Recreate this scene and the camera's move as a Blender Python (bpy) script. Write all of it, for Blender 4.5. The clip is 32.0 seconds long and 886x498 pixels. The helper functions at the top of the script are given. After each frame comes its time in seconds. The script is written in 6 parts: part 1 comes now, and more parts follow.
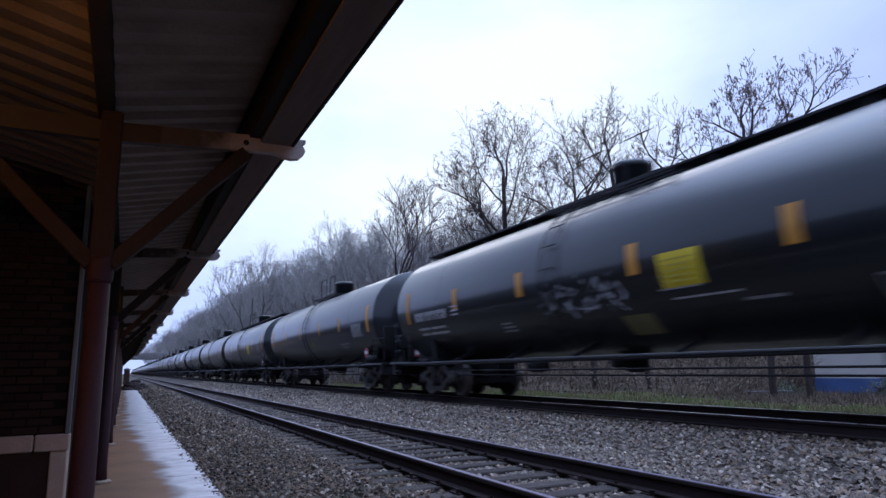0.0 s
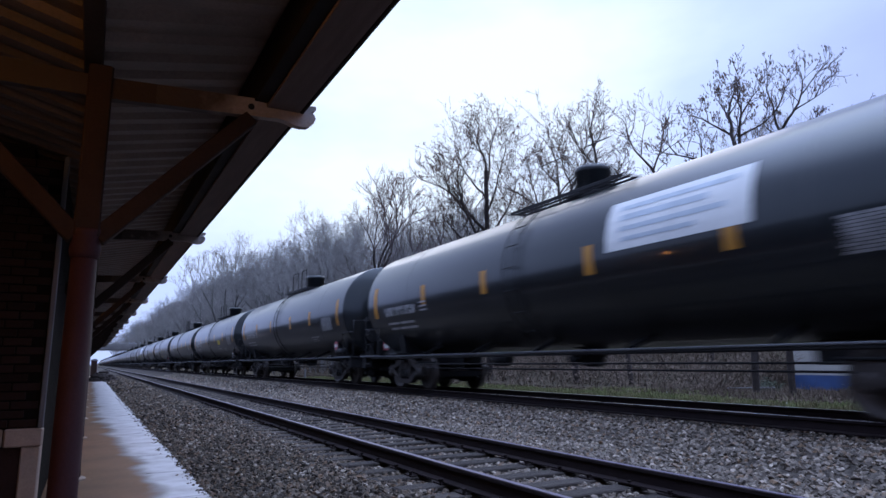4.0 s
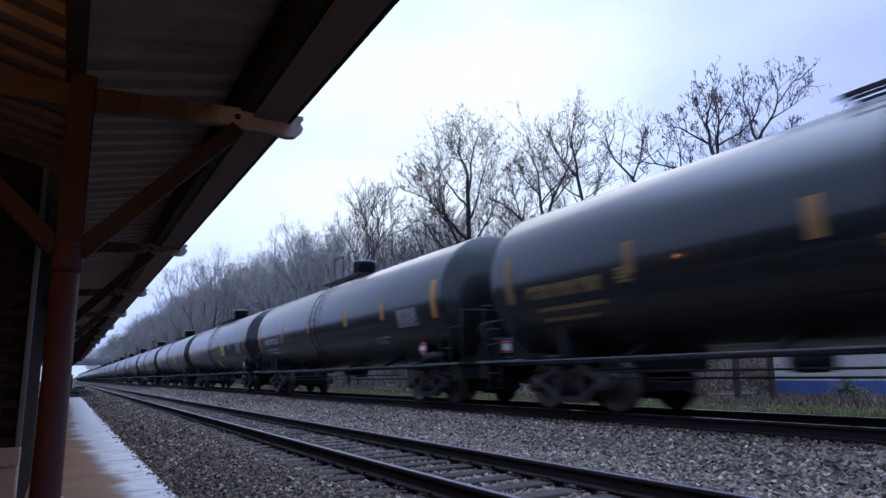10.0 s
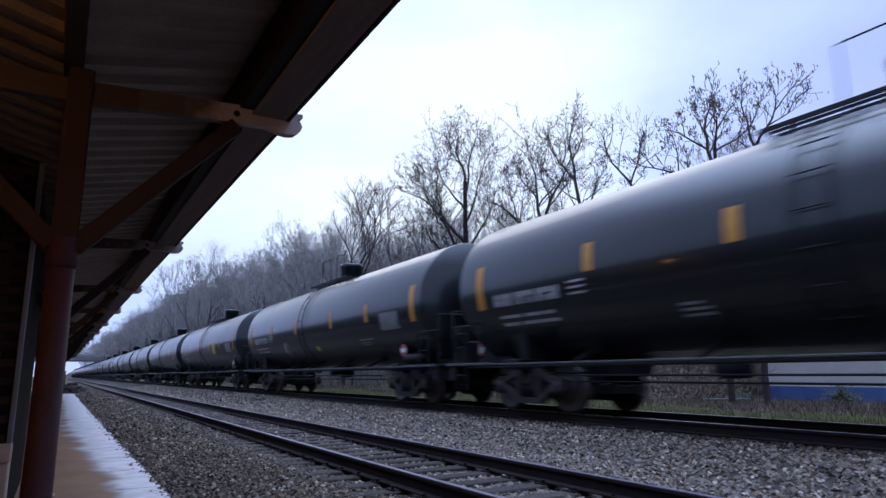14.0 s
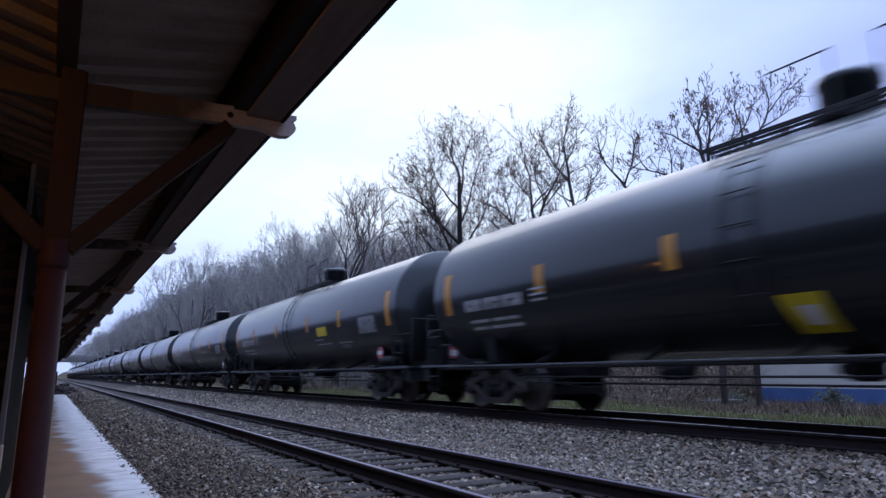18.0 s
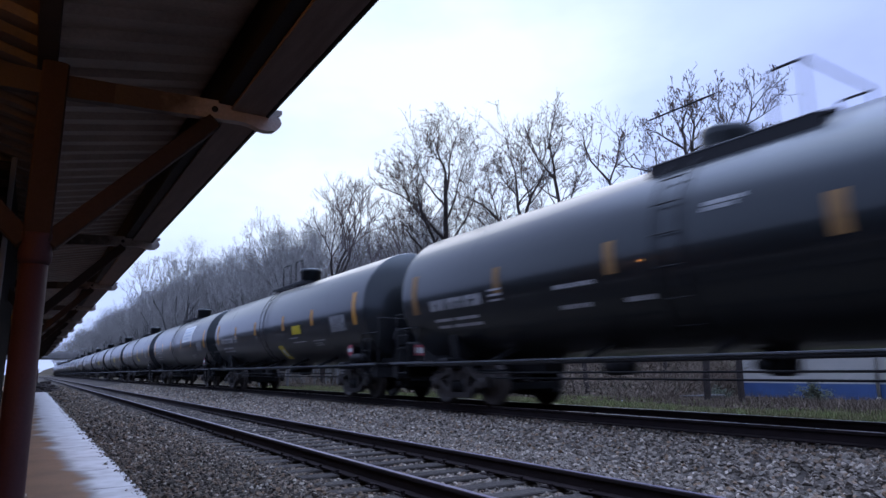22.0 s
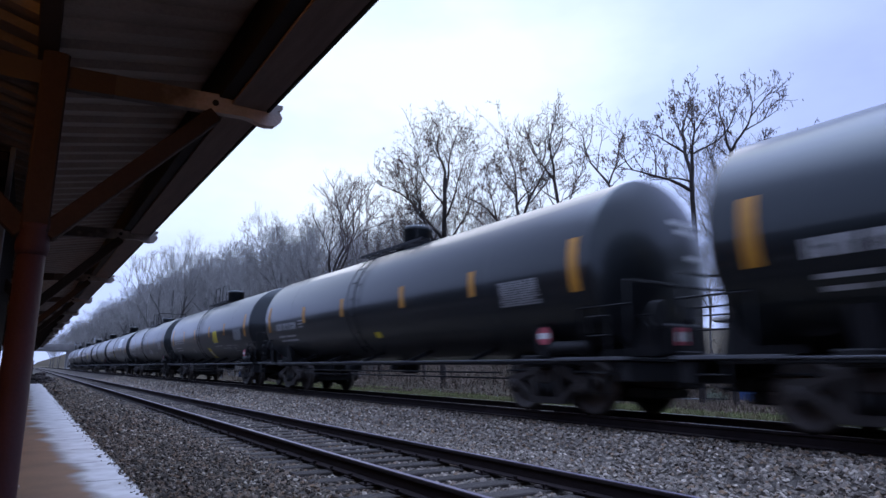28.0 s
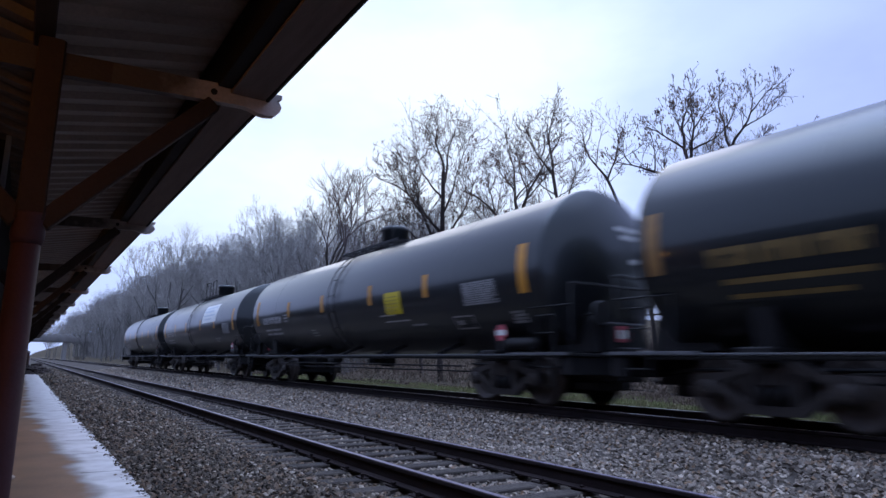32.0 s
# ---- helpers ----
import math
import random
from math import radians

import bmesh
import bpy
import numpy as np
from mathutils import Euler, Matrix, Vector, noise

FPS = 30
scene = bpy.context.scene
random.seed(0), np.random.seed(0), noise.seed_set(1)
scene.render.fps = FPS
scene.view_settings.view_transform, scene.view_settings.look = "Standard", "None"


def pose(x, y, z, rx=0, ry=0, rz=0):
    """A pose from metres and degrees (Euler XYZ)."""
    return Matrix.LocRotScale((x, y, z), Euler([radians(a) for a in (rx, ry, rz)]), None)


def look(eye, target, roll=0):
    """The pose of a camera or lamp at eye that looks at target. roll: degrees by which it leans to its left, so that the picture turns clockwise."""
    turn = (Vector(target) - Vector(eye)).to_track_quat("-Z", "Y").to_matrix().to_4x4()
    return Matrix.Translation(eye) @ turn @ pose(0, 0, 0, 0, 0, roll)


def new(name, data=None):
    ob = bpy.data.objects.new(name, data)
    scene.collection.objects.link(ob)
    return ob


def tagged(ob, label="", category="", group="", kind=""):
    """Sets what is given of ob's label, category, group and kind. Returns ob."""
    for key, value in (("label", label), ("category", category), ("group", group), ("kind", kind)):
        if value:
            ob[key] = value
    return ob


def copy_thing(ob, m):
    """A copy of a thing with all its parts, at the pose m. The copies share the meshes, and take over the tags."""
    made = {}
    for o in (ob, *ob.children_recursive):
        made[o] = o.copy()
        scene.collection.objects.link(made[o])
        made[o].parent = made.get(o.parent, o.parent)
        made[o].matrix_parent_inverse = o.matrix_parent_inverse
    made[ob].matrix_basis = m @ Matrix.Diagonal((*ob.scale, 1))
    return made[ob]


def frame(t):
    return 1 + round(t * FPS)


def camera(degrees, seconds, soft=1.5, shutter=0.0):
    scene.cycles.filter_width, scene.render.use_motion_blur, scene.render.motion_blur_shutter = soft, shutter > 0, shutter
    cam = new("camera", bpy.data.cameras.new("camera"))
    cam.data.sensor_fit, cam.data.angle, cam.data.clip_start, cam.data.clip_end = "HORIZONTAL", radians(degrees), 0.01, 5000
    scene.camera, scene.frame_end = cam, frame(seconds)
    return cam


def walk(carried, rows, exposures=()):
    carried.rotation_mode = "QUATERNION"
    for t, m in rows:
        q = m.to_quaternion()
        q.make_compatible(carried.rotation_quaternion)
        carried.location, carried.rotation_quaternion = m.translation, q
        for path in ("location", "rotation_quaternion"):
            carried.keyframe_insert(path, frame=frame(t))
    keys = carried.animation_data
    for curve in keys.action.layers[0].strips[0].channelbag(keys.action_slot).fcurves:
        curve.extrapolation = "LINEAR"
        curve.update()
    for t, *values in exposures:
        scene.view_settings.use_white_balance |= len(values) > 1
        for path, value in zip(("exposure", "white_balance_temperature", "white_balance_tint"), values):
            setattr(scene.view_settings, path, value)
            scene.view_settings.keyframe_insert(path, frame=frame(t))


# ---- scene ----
cam = camera(69.8, 32.0, soft=1.5, shutter=0.3)
walk(cam, [
    (0, pose(-3.908, -0.589, 1.032, 100.67, 0.90, -26.25)),
    (0.5, pose(-3.902, -0.583, 1.036, 100.79, 0.69, -26.08)),
    (1, pose(-3.884, -0.558, 1.034, 100.73, 0.66, -26.11)),
    (1.5, pose(-3.836, -0.497, 1.031, 100.50, 0.35, -25.71)),
    (2, pose(-3.828, -0.410, 1.016, 100.10, 0.33, -25.02)),
    (2.5, pose(-3.843, -0.314, 1.014, 99.32, 0.12, -24.53)),
    (3, pose(-3.893, -0.211, 1.004, 99.19, -0.31, -24.66)),
    (3.5, pose(-3.964, -0.124, 1.010, 99.62, -0.31, -26.93)),
    (5.5, pose(-4.053, -0.018, 1.025, 100.96, 1.64, -30.51)),
    (6, pose(-4.044, -0.020, 1.027, 100.89, 1.78, -30.91)),
    (6.5, pose(-4.043, -0.015, 1.030, 100.90, 1.77, -31.15)),
    (7, pose(-4.046, -0.013, 1.028, 100.98, 1.59, -31.19)),
    (7.5, pose(-4.045, -0.013, 1.030, 100.98, 1.26, -31.23)),
    (8, pose(-4.048, -0.014, 1.023, 100.97, 0.88, -31.10)),
    (8.5, pose(-4.051, -0.015, 1.022, 100.95, 0.91, -30.81)),
    (9, pose(-4.046, -0.015, 1.030, 100.92, 0.91, -30.53)),
    (9.5, pose(-4.049, -0.019, 1.026, 100.96, 1.01, -30.35)),
    (10, pose(-4.050, -0.009, 1.027, 100.99, 1.15, -30.26)),
    (10.5, pose(-4.056, -0.000, 1.040, 100.98, 0.82, -30.33)),
    (11, pose(-4.041, 0.002, 1.030, 101.05, 0.82, -30.26)),
    (11.5, pose(-4.050, 0.007, 1.034, 101.05, 0.63, -30.38)),
    (12, pose(-4.047, 0.006, 1.032, 101.11, 0.48, -30.39)),
    (12.5, pose(-4.052, 0.001, 1.034, 101.12, 0.43, -30.53)),
    (13, pose(-4.052, 0.004, 1.030, 101.11, 0.61, -30.65)),
    (13.5, pose(-4.051, 0.006, 1.033, 101.08, 0.59, -30.74)),
    (14, pose(-4.052, 0.015, 1.029, 101.08, 0.41, -30.75)),
    (14.5, pose(-4.050, -0.001, 1.032, 100.96, 0.27, -30.72)),
    (16.5, pose(-4.046, 0.007, 1.036, 101.00, 0.25, -30.88)),
    (17, pose(-4.050, 0.013, 1.034, 101.09, 0.11, -31.02)),
    (17.5, pose(-4.052, 0.009, 1.033, 101.11, 0.27, -31.17)),
    (18, pose(-4.051, 0.008, 1.034, 101.17, 0.35, -31.29)),
    (18.5, pose(-4.050, 0.007, 1.030, 101.27, 0.20, -31.42)),
    (19, pose(-4.050, 0.023, 1.028, 101.25, 0.13, -31.60)),
    (19.5, pose(-4.047, 0.021, 1.034, 101.16, 0.27, -31.80)),
    (20, pose(-4.047, 0.020, 1.031, 101.17, 0.40, -32.06)),
    (20.5, pose(-4.048, 0.013, 1.029, 101.10, 0.26, -32.23)),
    (21, pose(-4.050, 0.011, 1.027, 100.97, 0.25, -32.44)),
    (21.5, pose(-4.053, 0.012, 1.028, 100.87, 0.38, -32.55)),
    (22, pose(-4.053, 0.006, 1.028, 100.85, 0.51, -32.54)),
    (22.5, pose(-4.053, 0.013, 1.026, 100.90, 0.38, -32.66)),
    (23, pose(-4.048, 0.011, 1.028, 100.89, 0.28, -32.68)),
    (23.5, pose(-4.050, 0.017, 1.030, 100.82, 0.34, -32.81)),
    (24, pose(-4.051, 0.007, 1.030, 100.76, 0.03, -32.86)),
    (24.5, pose(-4.050, 0.008, 1.030, 100.69, 0.36, -32.73)),
    (25, pose(-4.049, 0.008, 1.025, 100.66, 0.37, -32.65)),
    (25.5, pose(-4.051, 0.008, 1.028, 100.66, 0.24, -32.64)),
    (27.5, pose(-4.054, 0.005, 1.027, 100.73, -0.38, -32.83)),
    (28, pose(-4.054, 0.012, 1.026, 100.75, -0.51, -32.92)),
    (28.5, pose(-4.053, 0.012, 1.026, 100.73, -0.50, -32.90)),
    (29, pose(-4.052, 0.016, 1.024, 100.75, -0.69, -32.99)),
    (29.5, pose(-4.051, 0.024, 1.028, 100.68, -0.65, -33.01)),
    (30, pose(-4.053, 0.027, 1.027, 100.67, -0.84, -33.02)),
    (30.5, pose(-4.055, 0.039, 1.024, 100.59, -0.80, -33.02)),
    (31, pose(-4.049, 0.044, 1.024, 100.48, -0.69, -32.92)),
    (31.5, pose(-4.049, 0.046, 1.024, 100.32, -0.72, -33.01)),
    (32, pose(-4.046, 0.053, 1.024, 100.22, -0.95, -33.22)),
], exposures=[(0, 0.19, 6300, 18), (32, 0.19, 6300, 18)])

# ---- the plan, in metres ----
# near track along y at x = 0, rail tops at z = 0; the train runs on the far track
FAR_X, FAR_Z = 4.93, 0.29
PLAT_Z = -0.30
POST_X, POST_Y, POST_STEP = -4.09, 3.98, 4.78
CAR_PITCH, SPEED, TANK_LEN, TANK_R, TANK_Z = 18.8, 23.265, 16.9, 1.555, 2.515
CARS = 43


def tank_end(car, t):
    """The y of the far end of a car's tank."""
    return -1.11 - SPEED * t + CAR_PITCH * car + slack[car]


# the play in the couplings, car by car
slack = np.interp(range(60), [1, 3, 5, 8, 9, 11, 12, 14, 16, 18, 22, 23, 24, 26, 29, 30, 31, 32, 35, 37, 38, 39, 40], [-0.35, -0.30, -0.40, 0.0, 0.2, 0.1, 0.2, 0.1, 0.22, 0.28, 0.2, 0.2, 0.05, 0.05, 0.15, -0.1, -0.02, -0.4, -0.29, -0.3, 0.0, 0.15, 0.14])
for car_number, play in {4: -0.36, 5: -0.36, 9: -0.3, 11: -0.25, 19: -0.3, 40: -0.2, 41: -0.2}.items():
    slack[car_number] += play
slack = slack.tolist()


# ---- light ----
world = bpy.data.worlds.new("sky")
scene.world = world
world.use_nodes = True
wn, wl = world.node_tree.nodes, world.node_tree.links
wn.clear()
w_out = wn.new("ShaderNodeOutputWorld")
w_bg = wn.new("ShaderNodeBackground")
w_sky = wn.new("ShaderNodeTexSky")
w_sky.sky_type = "NISHITA"
w_sky.sun_disc = False
w_sky.sun_elevation = radians(28)
w_sky.sun_rotation = radians(34)
w_sky.altitude = 200
w_sky.air_density, w_sky.dust_density, w_sky.ozone_density = 1.0, 1.0, 2.0
w_tc = wn.new("ShaderNodeTexCoord")
w_map = wn.new("ShaderNodeMapping")
w_map.inputs["Scale"].default_value = (1.0, 1.0, 2.2)
w_n1 = wn.new("ShaderNodeTexNoise")
w_n1.inputs["Scale"].default_value = 1.7
w_n1.inputs["Detail"].default_value = 6
w_n1.inputs["Roughness"].default_value = 0.52
w_sep = wn.new("ShaderNodeSeparateXYZ")
w_dot = wn.new("ShaderNodeVectorMath")
w_dot.operation = "DOT_PRODUCT"
w_dot.inputs[1].default_value = (0.42, 0.79, 0.45)
# cloud is thinner and whiter where the sun stands behind it
w_near = wn.new("ShaderNodeMapRange")
w_near.interpolation_type = "SMOOTHSTEP"
w_near.inputs["From Min"].default_value, w_near.inputs["From Max"].default_value = 0.76, 1.0
w_near.inputs["To Min"].default_value, w_near.inputs["To Max"].default_value = -0.13, 0.26
w_add = wn.new("ShaderNodeMath")
w_add.operation = "ADD"
w_ramp = wn.new("ShaderNodeValToRGB")
for k, (at, c) in enumerate(((0.14, (4.1, 5.35, 9.9)), (0.60, (6.3, 8.2, 12.5)), (0.88, (9.4, 11.2, 12.6)))):
    e = w_ramp.color_ramp.elements[k] if k < 2 else w_ramp.color_ramp.elements.new(at)
    e.position, e.color = at, (*c, 1)
# and whiter
w_high = wn.new("ShaderNodeMapRange")
w_high.inputs["From Min"].default_value, w_high.inputs["From Max"].default_value = 0.68, 0.95
w_high.inputs["To Min"].default_value, w_high.inputs["To Max"].default_value = 0.0, 0.2
w_sum = wn.new("ShaderNodeMath")
w_sum.operation = "ADD"
w_mix = wn.new("ShaderNodeMixRGB")
w_mix.inputs["Fac"].default_value = 0.985
# an overcast sky is brighter overhead
w_up = wn.new("ShaderNodeMapRange")
w_up.inputs["From Min"].default_value, w_up.inputs["From Max"].default_value = 0.70, 1.0
w_up.inputs["To Min"].default_value, w_up.inputs["To Max"].default_value = 0.089, 0.48
wl.new(w_tc.outputs["Generated"], w_map.inputs["Vector"])
wl.new(w_map.outputs["Vector"], w_n1.inputs["Vector"])
wl.new(w_tc.outputs["Generated"], w_dot.inputs[0])
wl.new(w_dot.outputs["Value"], w_near.inputs["Value"])
wl.new(w_n1.outputs["Fac"], w_add.inputs[0])
wl.new(w_near.outputs["Result"], w_add.inputs[1])
wl.new(w_sep.outputs["Z"], w_high.inputs["Value"])
wl.new(w_add.outputs[0], w_sum.inputs[0])
wl.new(w_high.outputs["Result"], w_sum.inputs[1])
wl.new(w_sum.outputs[0], w_ramp.inputs["Fac"])
wl.new(w_sky.outputs["Color"], w_mix.inputs["Color1"])
wl.new(w_ramp.outputs["Color"], w_mix.inputs["Color2"])
wl.new(w_tc.outputs["Generated"], w_sep.inputs[0])
wl.new(w_sep.outputs["Z"], w_up.inputs["Value"])
wl.new(w_mix.outputs["Color"], w_bg.inputs["Color"])
wl.new(w_up.outputs["Result"], w_bg.inputs["Strength"])
wl.new(w_bg.outputs["Background"], w_out.inputs["Surface"])

sun_data = bpy.data.lights.new("sun", "SUN")
sun_data.energy, sun_data.angle, sun_data.color = 0.4, radians(40), (0.97, 0.98, 1.0)
sun = new("sun", sun_data)
sun.matrix_world = look((46, 75, 47), (0, 0, 0))


# ---- materials ----
def mat(name, base, rough=0.7, metal=0.0, var=0.25, scale=6.0, fine=60.0, bump=0.15, rand=0.0, island=0.0, tint=None, stretch=(1, 1, 1), spec=0.5, coords="Object", gloss=0.25):
    """A surface with stains at a large scale, grain at a small one and fine relief."""
    m = bpy.data.materials.new(name)
    m.use_nodes = True
    n, l = m.node_tree.nodes, m.node_tree.links
    b = n["Principled BSDF"]
    tc, mp = n.new("ShaderNodeTexCoord"), n.new("ShaderNodeMapping")
    mp.inputs["Scale"].default_value = stretch
    l.new(tc.outputs[coords], mp.inputs["Vector"])
    big, small = n.new("ShaderNodeTexNoise"), n.new("ShaderNodeTexNoise")
    big.inputs["Scale"].default_value, big.inputs["Detail"].default_value = scale, 5
    small.inputs["Scale"].default_value, small.inputs["Detail"].default_value = fine, 3
    for t in (big, small):
        l.new(mp.outputs["Vector"], t.inputs["Vector"])
    other = tint or tuple(c * (1 - var) for c in base)
    ramp = n.new("ShaderNodeValToRGB")
    ramp.color_ramp.elements[0].position, ramp.color_ramp.elements[1].position = 0.35, 0.68
    ramp.color_ramp.elements[0].color, ramp.color_ramp.elements[1].color = (*other, 1), (*base, 1)
    l.new(big.outputs["Fac"], ramp.inputs["Fac"])
    hsv = n.new("ShaderNodeHueSaturation")
    l.new(ramp.outputs["Color"], hsv.inputs["Color"])
    ma = n.new("ShaderNodeMath")
    ma.operation = "MULTIPLY_ADD"
    l.new(small.outputs["Fac"], ma.inputs[0])
    ma.inputs[1].default_value, ma.inputs[2].default_value = var * 1.6, 1 - var * 0.8
    last = ma
    for amount, node, out in ((rand, "ShaderNodeObjectInfo", "Random"), (island, "ShaderNodeNewGeometry", "Random Per Island")):
        if amount:
            src = n.new(node)
            mb = n.new("ShaderNodeMath")
            mb.operation = "MULTIPLY_ADD"
            l.new(src.outputs[out], mb.inputs[0])
            mb.inputs[1].default_value, mb.inputs[2].default_value = 2 * amount, 1 - amount
            mc = n.new("ShaderNodeMath")
            mc.operation = "MULTIPLY"
            l.new(last.outputs[0], mc.inputs[0])
            l.new(mb.outputs[0], mc.inputs[1])
            last = mc
    l.new(last.outputs[0], hsv.inputs["Value"])
    l.new(hsv.outputs["Color"], b.inputs["Base Color"])
    mr = n.new("ShaderNodeMath")
    mr.operation = "MULTIPLY_ADD"
    l.new(big.outputs["Fac"], mr.inputs[0])
    mr.inputs[1].default_value, mr.inputs[2].default_value = gloss, max(0.02, rough - gloss / 2)
    l.new(mr.outputs[0], b.inputs["Roughness"])
    b.inputs["Metallic"].default_value = metal
    b.inputs["Specular IOR Level"].default_value = spec
    if bump:
        bp = n.new("ShaderNodeBump")
        bp.inputs["Strength"].default_value, bp.inputs["Distance"].default_value = bump, 0.02
        l.new(small.outputs["Fac"], bp.inputs["Height"])
        l.new(bp.outputs["Normal"], b.inputs["Normal"])
    return m


def glow(name, colour, strength):
    m = bpy.data.materials.new(name)
    m.use_nodes = True
    b = m.node_tree.nodes["Principled BSDF"]
    b.inputs["Base Color"].default_value = (*colour, 1)
    b.inputs["Emission Color"].default_value = (*colour, 1)
    b.inputs["Emission Strength"].default_value = strength
    return m


M_TANK = mat("tank_paint", (0.0095, 0.0105, 0.013), 0.33, 0.0, 0.25, 0.9, 25, 0.004, rand=0.25, tint=(0.0075, 0.0075, 0.008), stretch=(1, 0.35, 1), spec=0.36, gloss=0.07)
M_TANK.node_tree.nodes["Principled BSDF"].inputs["Coat Weight"].default_value = 0.40
M_TANK.node_tree.nodes["Principled BSDF"].inputs["Coat Roughness"].default_value = 0.07
M_TANK.node_tree.nodes["Principled BSDF"].inputs["Specular Tint"].default_value = (0.86, 1.0, 0.98, 1)
M_STEEL = mat("black_steel", (0.011, 0.011, 0.012), 0.6, 0.0, 0.3, 4, 50, 0.1, spec=0.22)
M_TRUCK = mat("bogie_steel", (0.036, 0.029, 0.026), 0.75, 0.2, 0.4, 5, 40, 0.2, rand=0.2)
M_BLUECAP = mat("blue_bearing_cap", (0.03, 0.05, 0.10), 0.6, 0.0, 0.3, 6, 40, 0.1)
M_WHEEL = mat("wheel_steel", (0.075, 0.064, 0.058), 0.5, 0.6, 0.3, 5, 40, 0.1)
M_TREAD = mat("worn_tread", (0.45, 0.44, 0.43), 0.3, 1.0, 0.2, 5, 40, 0.03)
M_EDGE = mat("grey_edge", (0.095, 0.10, 0.108), 0.5, 0.3, 0.3, 4, 50, 0.05)
M_ORANGE = mat("reflective_orange", (0.42, 0.185, 0.013), 0.5, 0.0, 0.2, 7, 60, 0.02, rand=0.15)
M_FADED = mat("faded_orange", (0.20, 0.105, 0.028), 0.6, 0.0, 0.3, 7, 60, 0.02, rand=0.15)
M_YELLOW = mat("yellow_sign", (0.52, 0.40, 0.012), 0.5, 0.0, 0.1, 5, 60, 0.02)
M_DIRTYELLOW = mat("faded_yellow", (0.17, 0.15, 0.06), 0.6, 0.0, 0.35, 3, 30, 0.02)
M_SIGNLINE = mat("worn_yellow", (0.33, 0.27, 0.02), 0.5, 0.0, 0.2, 5, 60, 0.02)
M_OCHRE = mat("ochre_lettering", (0.19, 0.125, 0.035), 0.6, 0.0, 0.4, 4, 30, 0.02)
M_WHITE = mat("white_lettering", (0.36, 0.36, 0.35), 0.6, 0.0, 0.35, 6, 40, 0.02)
M_GREYLET = mat("grey_lettering", (0.25, 0.25, 0.245), 0.6, 0.0, 0.35, 6, 40, 0.02)
M_BANNER = mat("white_banner", (0.60, 0.61, 0.58), 0.5, 0.0, 0.1, 3, 40, 0.02)
M_BLUE = mat("banner_blue", (0.17, 0.30, 0.48), 0.5, 0.0, 0.15, 3, 40, 0.02)
M_GREYBLUE = mat("banner_grey_blue", (0.40, 0.46, 0.50), 0.5, 0.0, 0.15, 3, 40, 0.02)
M_RED = mat("placard_red", (0.42, 0.07, 0.09), 0.5, 0.0, 0.15, 6, 40, 0.02)
M_TAG = mat("spray_paint", (0.34, 0.35, 0.36), 0.6, 0.0, 0.6, 5, 12, 0.0)
M_TAGGREEN = mat("spray_paint_green", (0.10, 0.12, 0.07), 0.6, 0.0, 0.6, 5, 12, 0.0)
M_RAILSIDE = mat("rusty_rail", (0.020, 0.014, 0.014), 0.85, 0.0, 0.35, 4, 60, 0.2, spec=0.15)
M_RAILTOP = mat("polished_rail", (0.12, 0.105, 0.145), 0.5, 0.3, 0.15, 3, 30, 0.02)
M_TIE = mat("weathered_tie", (0.058, 0.050, 0.044), 0.9, 0.0, 0.4, 8, 70, 0.5, rand=0.3, stretch=(1, 6, 6), spec=0.2)
M_STONE = mat("ballast_stone", (0.27, 0.265, 0.26), 0.85, 0.0, 0.3, 9, 60, 0.4, spec=0.25)


def many_stones(m, steps):
    """Each loose stone takes its own colour from the steps."""
    n, l = m.node_tree.nodes, m.node_tree.links
    geo, ramp = n.new("ShaderNodeNewGeometry"), n.new("ShaderNodeValToRGB")
    ramp.color_ramp.interpolation = "LINEAR"
    while len(ramp.color_ramp.elements) < len(steps):
        ramp.color_ramp.elements.new(0.5)
    for e, (at, c) in zip(ramp.color_ramp.elements, steps):
        e.position, e.color = at, (*c, 1)
    l.new(geo.outputs["Random Per Island"], ramp.inputs["Fac"])
    hsv = next(k for k in n if k.bl_idname == "ShaderNodeHueSaturation")
    l.new(ramp.outputs["Color"], hsv.inputs["Color"])


many_stones(M_STONE, [(0.0, (0.065, 0.054, 0.043)), (0.3, (0.123, 0.103, 0.083)), (0.52, (0.170, 0.146, 0.122)), (0.62, (0.183, 0.122, 0.075)), (0.72, (0.152, 0.135, 0.115)), (0.90, (0.233, 0.198, 0.161)), (1.0, (0.398, 0.347, 0.282))])
M_SHOULDER = mat("dirty_ballast_stone", (0.2, 0.18, 0.16), 0.9, 0.0, 0.35, 9, 60, 0.4, spec=0.2)
many_stones(M_SHOULDER, [(0.0, (0.022, 0.018, 0.015)), (0.35, (0.058, 0.048, 0.037)), (0.6, (0.105, 0.085, 0.065)), (0.78, (0.131, 0.086, 0.054)), (0.92, (0.173, 0.151, 0.123)), (1.0, (0.304, 0.265, 0.212))])
M_BED = mat("ballast_bed", (0.092, 0.080, 0.068), 0.95, 0.0, 0.6, 7, 26, 1.0, spec=0.1)
M_GROUND = mat("verge_ground", (0.075, 0.060, 0.042), 0.95, 0.0, 0.5, 0.6, 14, 0.6, tint=(0.052, 0.045, 0.030), spec=0.05)
M_ASPHALT = mat("platform_paving", (0.235, 0.128, 0.066), 0.8, 0.0, 0.3, 1.2, 45, 0.12)


